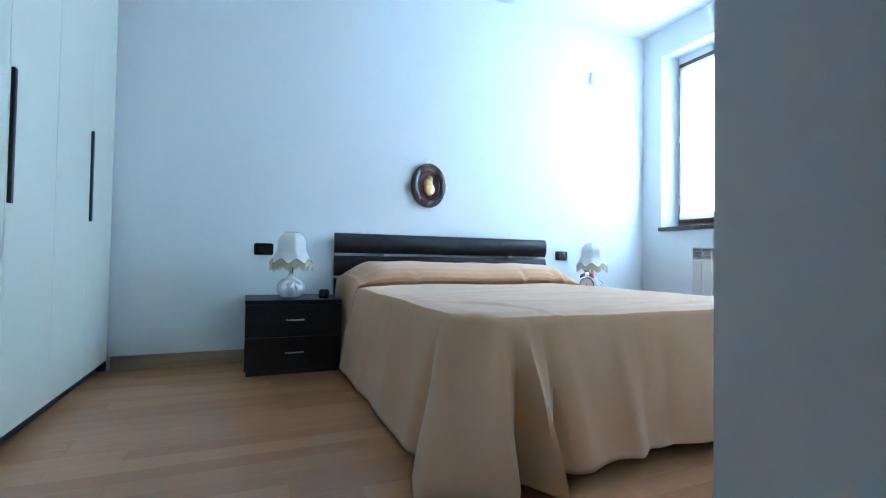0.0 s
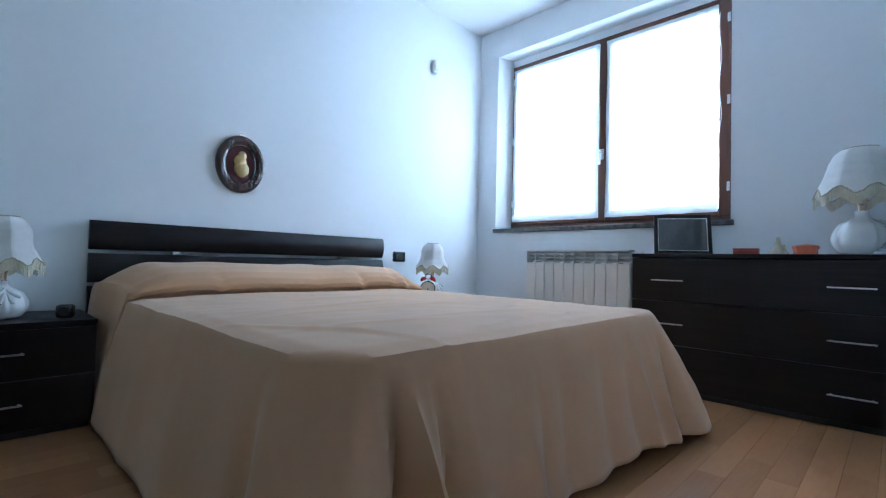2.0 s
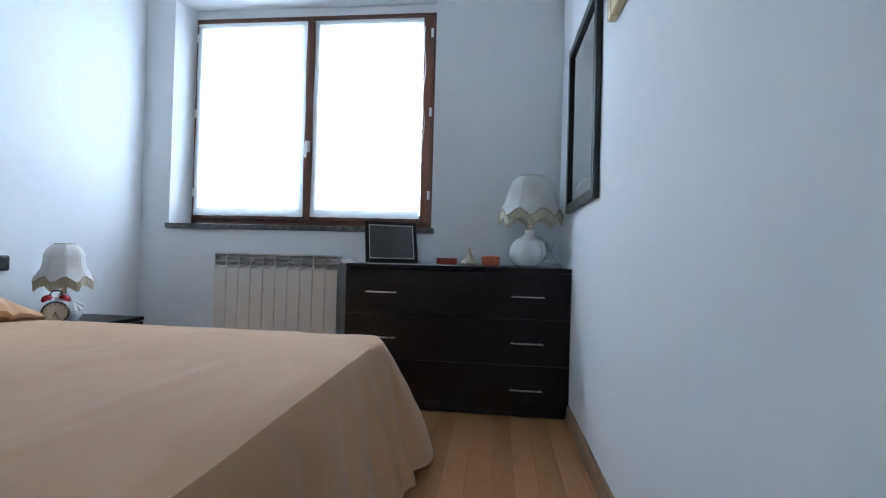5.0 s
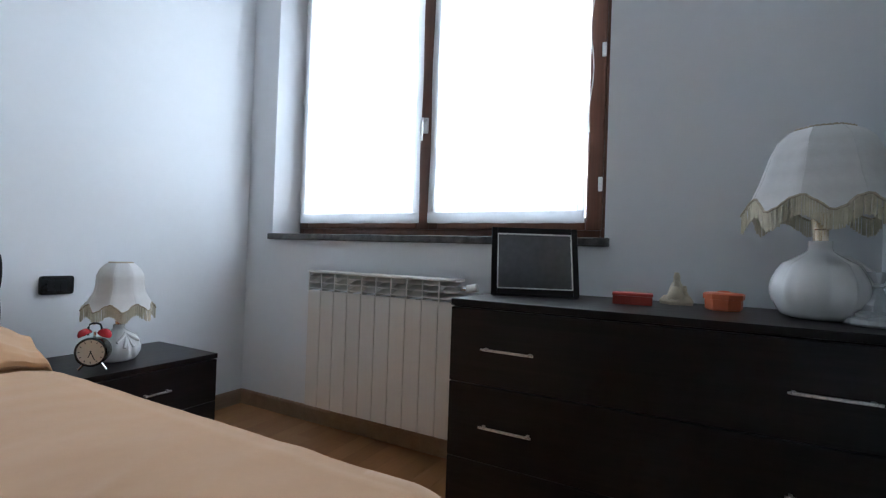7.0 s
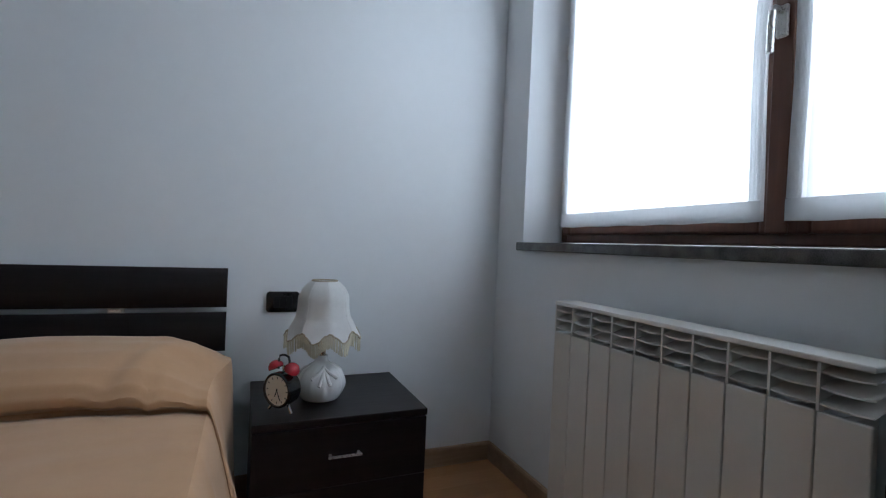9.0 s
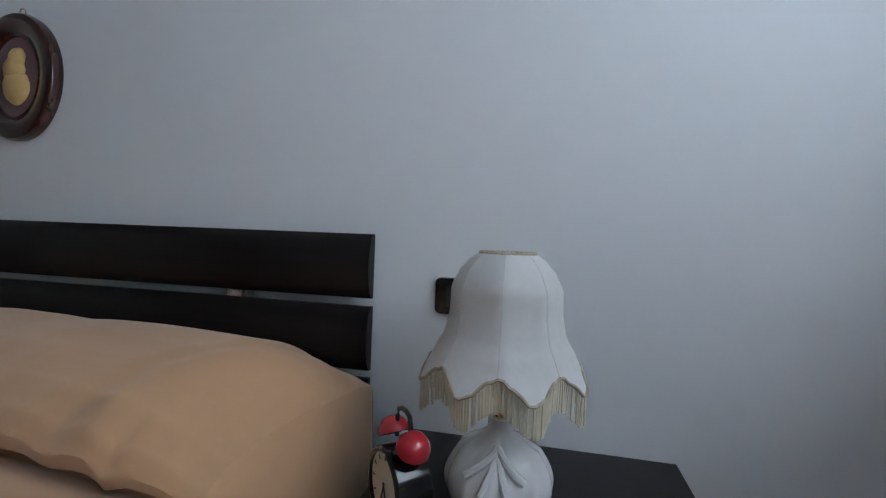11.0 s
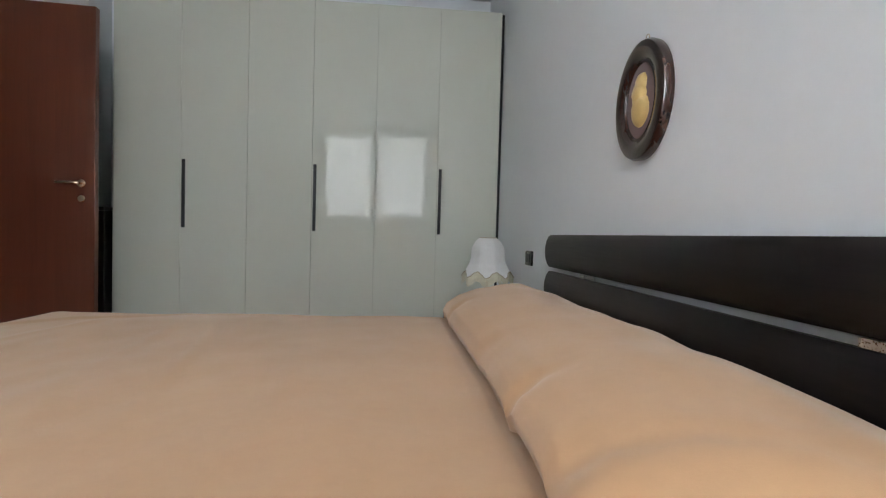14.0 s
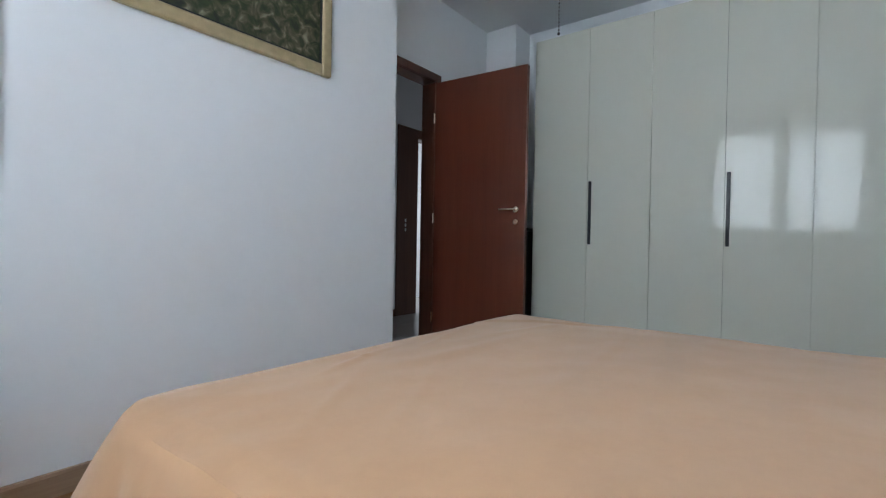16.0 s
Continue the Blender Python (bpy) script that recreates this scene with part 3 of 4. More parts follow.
def bowed_board(x0, x1, z0, z1, back, depth):
    """A headboard board with a bowed front."""
    bm = bmesh.new()
    n = 14
    prof = [(back, z0), (back, z1)]
    for k in range(n + 1):
        u = k / n
        z = z1 - (z1 - z0) * u
        prof.append((back - 0.012 - depth * (1 - (2 * u - 1) ** 2) ** 0.7, z))
    ends = [[bm.verts.new((x, y, z)) for y, z in prof] for x in (x0, x1)]
    m = len(prof)
    for i in range(m):
        j = (i + 1) % m
        bm.faces.new((ends[0][i], ends[0][j], ends[1][j], ends[1][i]))
    bm.faces.new(ends[0][::-1]), bm.faces.new(ends[1])
    return bm


head = thing("headboard", "", "")
head.parent = bed
HX0, HX1 = -2.903 - BX, -1.140 - BX
for z0, z1 in ((0.727, 0.868), (0.568, 0.709), (0.409, 0.550)):
    part("board", bowed_board(HX0, HX1, z0, z1, -0.030, 0.022), WENGE_X, head, smooth=True)
for x in (-0.52, 0.52):
    part("upright", boxes(((x - 0.022, -0.0295, 0.0), (x + 0.022, -0.005, 0.850)), bevel=0.002), STEEL, head, "satin metal upright")
    for z in (0.559, 0.718):
        part("spacer", boxes(((x - 0.02, -0.045, z - 0.007), (x + 0.02, -0.0300, z + 0.007))), STEEL, head)


def bedspread():
    """Draped cloth: a flat top, a pillow roll with a tucked crease at the head, and hanging sides with irregular pleats."""
    bm = bmesh.new()
    hw, y0, y1 = 0.805, -0.075, FOOT
    nx, nd = 120, 30
    R = 0.12
    crease = -0.500
    ys = [y0 + (-0.40 - y0) * k / 24 for k in range(24)] + [-0.40 + (-0.56 + 0.40) * k / 44 for k in range(44)] + [-0.56 + (y1 + 0.56) * k / 110 for k in range(111)]
    ny = len(ys) - 1
    rnd = random.Random(21)

    def plan(i, j):
        x = -hw + 2 * hw * i / nx
        y = ys[j]
        ax, ay = hw - R, y1 + R
        if abs(x) > ax and y < ay:
            dx, dy = abs(x) - ax, ay - y
            m, h = max(dx, dy), math.hypot(dx, dy)
            if h > 1e-9:
                x, y = math.copysign(ax + dx * m / h, x), ay - dy * m / h
        return x, y

    # the roll's section: how far along (s) against forward shift and height
    section = ((-0.060, 0.0, 0.0), (-0.030, 0.0, -0.003), (-0.012, 0.006, -0.010), (0.000, 0.018, -0.014), (0.008, 0.014, -0.002), (0.016, -0.012, 0.008),
               (0.026, -0.044, 0.020), (0.038, -0.062, 0.044), (0.055, -0.062, 0.074), (0.080, -0.042, 0.102), (0.13, -0.008, 0.128), (0.20, 0.0, 0.141), (0.28, 0.0, 0.142), (0.36, 0.0, 0.120), (0.44, 0.0, 0.080))

    def roll(s):
        if s <= section[0][0]:
            return 0.0, 0.0
        for a, b in zip(section, section[1:]):
            if s <= b[0]:
                u = smoothstep(a[0], b[0], s) * 0.5 + 0.5 * (s - a[0]) / (b[0] - a[0])
                return a[1] + (b[1] - a[1]) * u, a[2] + (b[2] - a[2]) * u
        return section[-1][1:]

    wrinkles = ((-0.62, -1.80, 0.30, -1.10, 0.016, 0.008), (0.34, -1.90, 0.10, 0.25, 0.011, 0.006), (0.22, -1.93, 0.12, 0.15, 0.010, 0.006), (-0.10, -1.92, 0.14, 0.30, 0.012, 0.006), (-0.26, -1.95, 0.10, 0.45, 0.010, 0.006), (-0.25, -1.25, 0.42, 0.22, 0.018, 0.007), (-0.35, -1.42, 0.30, 0.12, 0.020, 0.005), (0.40, -1.60, 0.22, 0.50, 0.016, 0.006), (0.52, -1.72, 0.16, 0.55, 0.014, 0.006),
                (0.00, -1.74, 0.35, -0.10, 0.030, 0.004), (-0.10, -0.95, 0.30, 0.10, 0.020, 0.004), (0.30, -1.30, 0.25, 0.35, 0.022, 0.004), (-0.45, -1.75, 0.25, -0.2, 0.02, 0.004))

    def top_point(x, y):
        e = min(hw - abs(x), y - y1)
        z = TOP - 0.006 * (1 - smoothstep(0.0, 0.03, e)) - 0.010 * (1 - smoothstep(0, 0.25, e))
        full = 0.40 + 0.60 * smoothstep(-0.05, 0.15, hw - abs(x))
        wob = 0.010 * math.sin(4.3 * x + 0.6) + 0.006 * noise.noise(Vector((x * 5, 1.1, 0)))
        s = y - crease - wob
        dy, dz = roll(s)
        dents = 0.0
        for cx, amp, w in ((0.70, 0.018, 0.016), (0.36, 0.022, 0.020), (-0.46, 0.014, 0.025), (0.05, 0.006, 0.04), (0.60, 0.012, 0.03)):
            dents += amp * math.exp(-((x - cx) / w) ** 2 - ((s - 0.045) / 0.035) ** 2)
        v = Vector((x * 2.2, y * 3.4, 0.3))
        z += dz * full - dents + 0.006 * noise.noise(v) + 0.0022 * noise.noise(v * 3.7)
        if s > 0.05:
            z -= 0.005 * smoothstep(0.45, 0.62, x) * math.exp(-((x - 0.66 - 0.35 * (s - 0.2)) / 0.018) ** 2)
            z += 0.006 * noise.noise(Vector((x * 6, s * 9, 5.0))) * smoothstep(0.05, 0.15, s)
        for cx, cy, ln, a, wd, amp in wrinkles:
            u = (x - cx) * math.cos(a) + (y - cy) * math.sin(a)
            w = -(x - cx) * math.sin(a) + (y - cy) * math.cos(a) + 0.10 * u * u
            z += amp * math.exp(-(w / wd) ** 2) * math.exp(-(u / ln) ** 2)
        wide = 0.062 * smoothstep(0.05, 0.30, s) * smoothstep(0.45, 0.8, abs(x))
        return Vector((x + math.copysign(wide, x), y + dy * (0.5 + 0.5 * full), z))

    grid = [[bm.verts.new(top_point(*plan(i, j))) for i in range(nx + 1)] for j in range(ny + 1)]
    for j in range(ny):
        for i in range(nx):
            bm.faces.new((grid[j][i], grid[j][i + 1], grid[j + 1][i + 1], grid[j + 1][i]))
    rim = [grid[j][0] for j in range(ny + 1)] + [grid[ny][i] for i in range(1, nx + 1)] + [grid[j][nx] for j in range(ny - 1, -1, -1)]
    pts = [v.co.copy() for v in rim]
    m = len(pts)
    lens = [0.0]
    for a, b in zip(pts, pts[1:]):
        lens.append(lens[-1] + (b - a).length)
    cl, cr, total = lens[ny], lens[ny + nx], lens[-1]
    # pleats: place along the edge, width, strength, slant
    pleats = [(cl - 0.02, 0.050, 0.085, 0.03), (cl + 0.085, 0.020, -0.075, 0.01), (cl + 0.13, 0.020, 0.060, 0.02), (cl + 0.20, 0.022, -0.035, 0.02), (cl + 0.05, 0.020, 0.035, -0.06), (cl - 0.13, 0.045, -0.035, -0.02), (cr + 0.01, 0.050, 0.020, -0.02), (cr - 0.13, 0.026, -0.034, 0.02), (cr - 0.05, 0.016, 0.020, 0.04), (cr + 0.14, 0.030, -0.040, 0.03), (cr + 0.20, 0.03, 0.030, 0.02)]
    for k in range(8):
        pleats.append((cl + 0.30 + (cr - cl - 0.46) * (k + rnd.uniform(-0.3, 0.3)) / 7, rnd.uniform(0.028, 0.060), rnd.uniform(0.010, 0.022) * rnd.choice((1, 1, -0.8)), rnd.uniform(-0.05, 0.05)))
    for k in range(7):
        pleats.append((cr + 0.3 + (total - cr - 0.4) * (k + rnd.uniform(-0.3, 0.3)) / 7, rnd.uniform(0.03, 0.07), rnd.uniform(0.012, 0.03) * rnd.choice((1, -0.7)), rnd.uniform(-0.03, 0.03)))
    for k in range(3):
        pleats.append((0.5 + k * 0.45, 0.16, 0.010, 0.04))
    cols = [[v] for v in rim]
    for k in range(m):
        a, b = pts[max(k - 4, 0)], pts[min(k + 4, m - 1)]
        d = b - a
        out = Vector((d.y, -d.x, 0)).normalized()
        if out.dot(pts[k] - Vector((0, -1.0, pts[k].z))) < 0:
            out = -out
        s = lens[k]
        foot = smoothstep(cl - 0.15, cl + 0.1, s) * (1 - smoothstep(cr - 0.1, cr + 0.15, s))
        near = math.exp(-((s - cl) / 0.22) ** 2) + 0.25 * math.exp(-((s - cr) / 0.20) ** 2)
        headside = 1 - smoothstep(0.0, 0.55, min(s, total - s))
        corner = math.exp(-((s - cr) / 0.17) ** 2)
        right = smoothstep(cr - 0.25, cr + 0.1, s)
        flare = (0.105 + 0.020 * foot + 0.050 * near + 0.085 * corner) * (1 - (0.6 + 0.25 * right) * headside)
        rise = 0.66 + 0.10 * foot - 0.16 * right * (1 - corner)
        hem = 0.012 + 0.012 * (1 + noise.noise(Vector((s * 2.1, 9.0, 0)))) + 0.05 * headside + 0.035 * foot * (1 - min(1, near))
        drop = pts[k].z - hem
        for q in range(1, nd + 1):
            u = q / nd
            w = 0.014 * (1 - (1 - min(1, u / 0.05)) ** 2) + flare * u ** rise
            fall = smoothstep(0.03, 0.85, u)
            for s0, wd, st, sl in pleats:
                g = (s - s0 - sl * u) / (wd * (0.55 + 0.6 * u))
                if abs(g) < 3:
                    w += 1.35 * st * fall * math.exp(-abs(g) ** 1.5)
            w += 0.010 * noise.noise(Vector((s * 3.1, u * 1.6, 3.3))) * u + (0.0015 + 0.005 * foot) * noise.noise(Vector((s * 9, u * 3, 7.3))) * min(1, u * 4)
            p = pts[k] + out * w
            zz = 0.02 * (u / 0.05) ** 1.6 if u < 0.05 else 0.02 + 0.98 * (u - 0.05) / 0.95
            cols[k].append(bm.verts.new((p.x, p.y, pts[k].z - drop * zz)))
    for a, b in zip(cols, cols[1:]):
        for q in range(nd):
            bm.faces.new((a[q], b[q], b[q + 1], a[q + 1]))
    return bm


spread = tagged(part("bedspread", bedspread(), SPREAD, None, smooth=True), "camel cotton bedspread draped to the floor, folded over pillows", "bedspread")
spread.matrix_world = pose(BX, 0, 0)
_m = spread.modifiers.new("thick", "SOLIDIFY")
_m.thickness, _m.offset = 0.004, -1
for f in spread.data.polygons:
    f.use_smooth = True


# ---- table lamps ----
def table_lamp(label, s, curve, base_h, base_r, rim_z, rim_r, top_z, top_r, fringe):
    """A pleated ceramic vase lamp with an eight-panel bell shade, braid and fringe. Base at z = 0."""
    t = thing("table_lamp", label, "lamp", group="ceramic table lamps")
    prof = []
    for k in range(25):
        u = k / 24
        r = base_r * (0.62 + 0.38 * math.sin(math.pi * min(1, (u * 1.15 + 0.08)) ** 1.0)) if u < 0.72 else None
        if r is None:
            r = base_r * (0.24 + 0.42 * (1 - smoothstep(0.70, 0.90, u)))
        prof.append((r, base_h * u))
    prof[0] = (base_r * 0.55, 0.0)

    def pleat(a, z):
        u = z / base_h
        return 1 + (0.030 * math.sin(14 * a) + 0.014 * math.sin(23 * a + 1.0)) * smoothstep(0.05, 0.35, u) * (1 - smoothstep(0.72, 0.95, u)) * (0.45 + 0.55 * math.cos(a * 2) ** 2)
    vase = part("base", lathe(prof, 84, radial=pleat), CERAMIC, t, "white pleated ceramic base", smooth=True)
    knot = bmesh.new()
    for a0 in (-0.55, -0.25, 0.2, 0.5):
        reach = 0.075 if abs(a0) < 0.3 else 0.045
        pts = [(base_r * (0.58 + 0.09 * q) * math.cos(-1.57 + a0 * q / 5), base_r * (0.58 + 0.09 * q) * math.sin(-1.57 + a0 * q / 5), base_h * (0.80 - reach * q)) for q in range(6)]
        add_tube(knot, pts, base_r * 0.075, 8)
    part("bow", knot, CERAMIC, vase, smooth=True)
    part("neck", lathe([(base_r * 0.16, base_h - 0.002), (base_r * 0.16, base_h + 0.03), (base_r * 0.20, base_h + 0.032), (base_r * 0.20, base_h + 0.075), (base_r * 0.12, base_h + 0.08)], 16), BRASS, t, smooth=True)
    n, rows = 96, 18

    def bell(u):
        # 0 at the top ring, 1 at the rim
        keys = tuple((a, top_r + c * (rim_r - top_r)) for a, c in curve)
        for (a, ra), (b, rb) in zip(keys, keys[1:]):
            if u <= b:
                return ra + (rb - ra) * smoothstep(a, b, u) * 0.45 + (rb - ra) * (u - a) / (b - a) * 0.55
        return rim_r

    def rib(a):
        return abs(math.cos(4 * a))

    def low(a):
        return rim_z + 0.215 * rim_r * rib(a) ** 1.6

    sh_bm, br_bm, fr_bm = bmesh.new(), bmesh.new(), bmesh.new()
    cols = []
    for k in range(n):
        a = 2 * math.pi * k / n
        col = []
        for q in range(rows + 1):
            u = q / rows
            z = top_z + (low(a) - top_z) * u
            r = bell((top_z - z) / (top_z - rim_z)) * (0.955 + 0.045 * rib(a) ** 3)
            col.append(Vector((r * math.cos(a), r * math.sin(a), z)))
        cols.append(col)
    vs = [[sh_bm.verts.new(p) for p in col] for col in cols]
    for k in range(n):
        a, b = vs[k], vs[(k + 1) % n]
        for q in range(rows):
            sh_bm.faces.new((a[q], b[q], b[q + 1], a[q + 1]))
    shade = part("shade", sh_bm, SHADE, t, "off-white eight-panel bell shade", smooth=True)
    for k in range(8):
        c = cols[int(k * n / 8)]
        part("piping", tube([p * 1.0 for p in c], 0.0009 * s, 6), SHADE, shade)
    ring = [cols[k][-1] for k in range(n)] + [cols[0][-1]]
    add_tube(br_bm, [p + Vector((0, 0, 0.002 * math.sin(k * 2.1))) for k, p in enumerate(ring)], 0.0026 * s, 6)
    part("braid", br_bm, BRAID, shade, "twisted cream braid")
    tring = [cols[k % n][0] + Vector((0, 0, 0.0015 * math.sin(k * 2.1))) for k in range(n + 1)]
    part("top_ring", tube(tring, 0.0026 * s, 6), BRAID, shade)
    rnd = random.Random(11)
    for k in range(n * 2):
        a = 2 * math.pi * k / (n * 2)
        b0 = cols[(k // 2) % n][-1]
        r = math.hypot(b0.x, b0.y) * (1 - 0.01 * rnd.random())
        p = Vector((r * math.cos(a), r * math.sin(a), low(a)))
        ln = fringe * rnd.uniform(0.9, 1.0)
        w = 0.0016 * s
        tang = Vector((-math.sin(a), math.cos(a), 0)) * w
        sway = Vector((math.cos(a), math.sin(a), 0)) * rnd.uniform(-0.004, 0.001)
        q4 = [fr_bm.verts.new(x) for x in (p - tang, p + tang, p + tang * 1.1 + sway - Vector((0, 0, ln)), p - tang * 1.1 + sway - Vector((0, 0, ln)))]
        q5 = [fr_bm.verts.new(v.co - Vector((math.cos(a), math.sin(a), 0)) * 0.002) for v in q4]
        for i in range(4):
            fr_bm.faces.new((q4[i], q4[(i + 1) % 4], q5[(i + 1) % 4], q5[i]))
        fr_bm.faces.new(q4), fr_bm.faces.new(q5[::-1])
    tagged(part("fringe", fr_bm, FRINGE, shade, "cream thread fringe"), kind="stuff")
    return t


lamp1 = table_lamp("small white ceramic lamp with fringed bell shade on nightstand", 1.0, ((0.0, 0.0), (0.05, 0.16), (0.14, 0.33), (0.28, 0.46), (0.46, 0.47), (0.62, 0.53), (0.80, 0.72), (1.0, 1.0)), 0.150, 0.083, 0.212, 0.137, 0.407, 0.043, 0.048)
lamp1.matrix_world = pose(-3.205, -0.262, 0.439, 0, 0, 10)
lamp2 = copy_thing(lamp1, pose(-0.828, -0.265, 0.439, 0, 0, 2))
lamp3 = table_lamp("large white ceramic lamp with fringed bell shade on dresser", 1.35, ((0.0, 0.0), (0.05, 0.17), (0.14, 0.34), (0.34, 0.50), (0.55, 0.62), (0.80, 0.80), (1.0, 1.0)), 0.215, 0.113, 0.285, 0.195, 0.522, 0.068, 0.054)
lamp3.matrix_world = pose(-0.270, -2.672, 0.7855, 0, 0, 20)


# ---- clocks and bedside things ----
def alarm_clock(m):
    t = thing("alarm_clock", "black twin-bell alarm clock with red bells and cream dial", "clock")
    def turned(name, prof, mat, parent, at, label="", n=32):
        o = part(name, lathe(prof, n), mat, parent, label, smooth=True)
        o.matrix_basis = pose(*at, 90, 0, 0)
        return o
    case = turned("case", [(0.030, -0.028), (0.040, -0.022), (0.043, 0.0), (0.043, 0.018), (0.040, 0.021), (0.037, 0.021), (0.037, 0.016)], BLACKGLOSS, t, (0, 0, 0.058))
    turned("dial", [(0.0368, 0.0155), (0.0368, 0.0168)], DIAL, case, (0, 0, 0))
    case.children[0].matrix_basis = Matrix()
    for k in range(12):
        a = k * math.pi / 6
        o = part("mark", boxes(((-0.001, 0.028, 0.0169), (0.001, 0.033, 0.0175))), BLACK, case)
        o.matrix_basis = pose(0, 0, 0, 0, 0, math.degrees(a))
    for a, ln in ((-155, 0.026), (160, 0.017)):
        o = part("clock_hand", boxes(((-0.0012, -0.004, 0.0178), (0.0012, ln, 0.0186))), BLACK, case)
        o.matrix_basis = pose(0, 0, 0, 0, 0, a)
    for s in (-1, 1):
        b = part("bell", lathe([(0.004, 0.016), (0.012, 0.013), (0.0185, 0.004), (0.019, -0.004), (0.0175, -0.004), (0.004, 0.006)], 24), RED, t, "red enamelled bell", smooth=True)
        b.matrix_basis = pose(s * 0.026, 0.004, 0.108, 0, s * 28, 0)
        part("foot", tube([(s * 0.020, 0, 0.024), (s * 0.036, -0.004, 0.0035)], 0.0035, 8), CHROME, t)
    part("handle", tube([(s * 0.017, 0.004, z) for s, z in ((-1, 0.104), (-1, 0.128), (-0.8, 0.137), (-0.3, 0.140), (0.3, 0.140), (0.8, 0.137), (1, 0.128), (1, 0.104))], 0.0028, 8), BLACK, t)
    part("hammer", tube([(0, 0.004, 0.098), (0, 0.004, 0.115)], 0.0035, 8), CHROME, t)
    t.matrix_world = m
    return t


alarm_clock(pose(-0.962, -0.362, 0.438, 0, 0, -47) @ Matrix.Diagonal((1.28, 1.28, 1.28, 1)))
cube = thing("desk_clock", "small round black travel clock on the nightstand", "clock", at=(-3.015, -0.36, 0.4385), turn=-25)
part("body", boxes(((-0.030, -0.020, 0), (0.030, 0.025, 0.056)), bevel=0.014, segs=4), BLACKGLOSS, cube, smooth=True)
_d = part("dial", lathe([(0.019, 0), (0.019, 0.002)], 24), BLACK, cube)
_d.matrix_basis = pose(0, -0.0185, 0.028, 90, 0, 0)

# ---- dresser top ----
pf = thing("photo_frame", "dark wooden photo frame leaning back on the dresser", "photo frame", at=(-0.240, -1.858, 0.786), turn=-65)
pf.matrix_world = pf.matrix_world @ pose(0, 0, 0, -17, 0, 0)
for lo, hi in (((-0.16, -0.010, 0), (-0.138, 0.008, 0.262)), ((0.138, -0.010, 0), (0.16, 0.008, 0.262)), ((-0.138, -0.0095, 0), (0.138, 0.0075, 0.024)), ((-0.138, -0.0095, 0.238), (0.138, 0.0075, 0.262))):
    part("frame", boxes((lo, hi), bevel=0.003), WENGE_X, pf)
for lo, hi in (((-0.138, -0.0105, 0.024), (-0.134, -0.004, 0.238)), ((0.134, -0.0105, 0.024), (0.138, -0.004, 0.238)), ((-0.134, -0.0105, 0.024), (0.134, -0.004, 0.028)), ((-0.134, -0.0105, 0.234), (0.134, -0.004, 0.238))):
    part("bead", boxes((lo, hi)), STEEL, pf, "thin silver inner bead")
part("glazing", boxes(((-0.1345, -0.003, 0.0275), (0.1345, 0.004, 0.2345))), SMOKED, pf, "grey glass with dim print")
part("strut", boxes(((-0.025, 0.008, 0.02), (0.025, 0.012, 0.17))), BLACK, pf).matrix_basis = pose(0, 0.004, 0.0, -20, 0, 0)

rb = thing("trinket_box", "small flat dark red box on the dresser", "box", at=(-0.245, -2.190, 0.7855), turn=-84)
part("body", boxes(((-0.060, -0.035, 0), (0.060, 0.035, 0.028)), bevel=0.002), REDBOX, rb)
part("lid", boxes(((-0.0615, -0.0365, 0.0285), (0.0615, 0.0365, 0.038)), bevel=0.002), REDBOX, rb)
ob_ = thing("trinket_box", "small orange-red lidded box on the dresser", "box", at=(-0.215, -2.450, 0.7855), turn=-80)
part("body", lathe([(0.046, 0), (0.052, 0.006), (0.053, 0.034)], 8), ORANGE, ob_)
part("lid", lathe([(0.057, 0.0345), (0.058, 0.050), (0.052, 0.054), (0.020, 0.056), (0.012, 0.060)], 8), ORANGE, ob_)


def figurine():
    """A small seated group as one plain lump on a rocky base."""
    bm = bmesh.new()
    add_lathe(bm, [(0.046, 0), (0.049, 0.008), (0.044, 0.016), (0.036, 0.024)], 20, radial=lambda a, z: 1 + 0.12 * math.sin(5 * a))
    for cx, cy, r, h in ((0.0, 0.004, 0.021, 0.088), (0.026, 0.006, 0.021, 0.070), (-0.024, 0.004, 0.022, 0.066), (0.010, -0.020, 0.013, 0.052), (-0.012, -0.022, 0.012, 0.046), (0.036, -0.008, 0.010, 0.040), (-0.036, -0.006, 0.011, 0.038)):
        add_lathe(bm, [(r * 1.1, 0.014), (r * 1.15, h * 0.35), (r * 0.85, h * 0.6), (r * 0.45, h * 0.78), (r * 0.5, h * 0.88), (r * 0.30, h * 1.02)], 14, centre=(cx, cy, 0), radial=lambda a, z: 1 + 0.09 * math.sin(3 * a + 90 * z))
    return bm


_f = tagged(part("figurine", figurine(), CREAM, None, smooth=True), "small cream resin figurine on the dresser", "figurine")
_f.matrix_world = pose(-0.115, -2.320, 0.7855) @ Matrix.Diagonal((1.05, 1.05, 1.2, 1))

cr = thing("candle_holder", "small clear cut-crystal candle holder on the dresser", "candle holder", at=(-0.330, -2.780, 0.7855))
part("foot", lathe([(0.070, 0), (0.074, 0.006), (0.072, 0.016), (0.056, 0.022), (0.058, 0.030), (0.044, 0.038)], 12), CRYSTAL, cr, "stepped crystal foot")
part("stem", lathe([(0.040, 0.0385), (0.036, 0.052), (0.022, 0.066), (0.014, 0.080), (0.009, 0.094), (0.014, 0.100), (0.009, 0.106)], 12), CRYSTAL, cr)
part("cup", lathe([(0.009, 0.1065), (0.016, 0.118), (0.026, 0.136), (0.024, 0.136), (0.013, 0.120), (0.004, 0.116)], 12), CRYSTAL, cr)


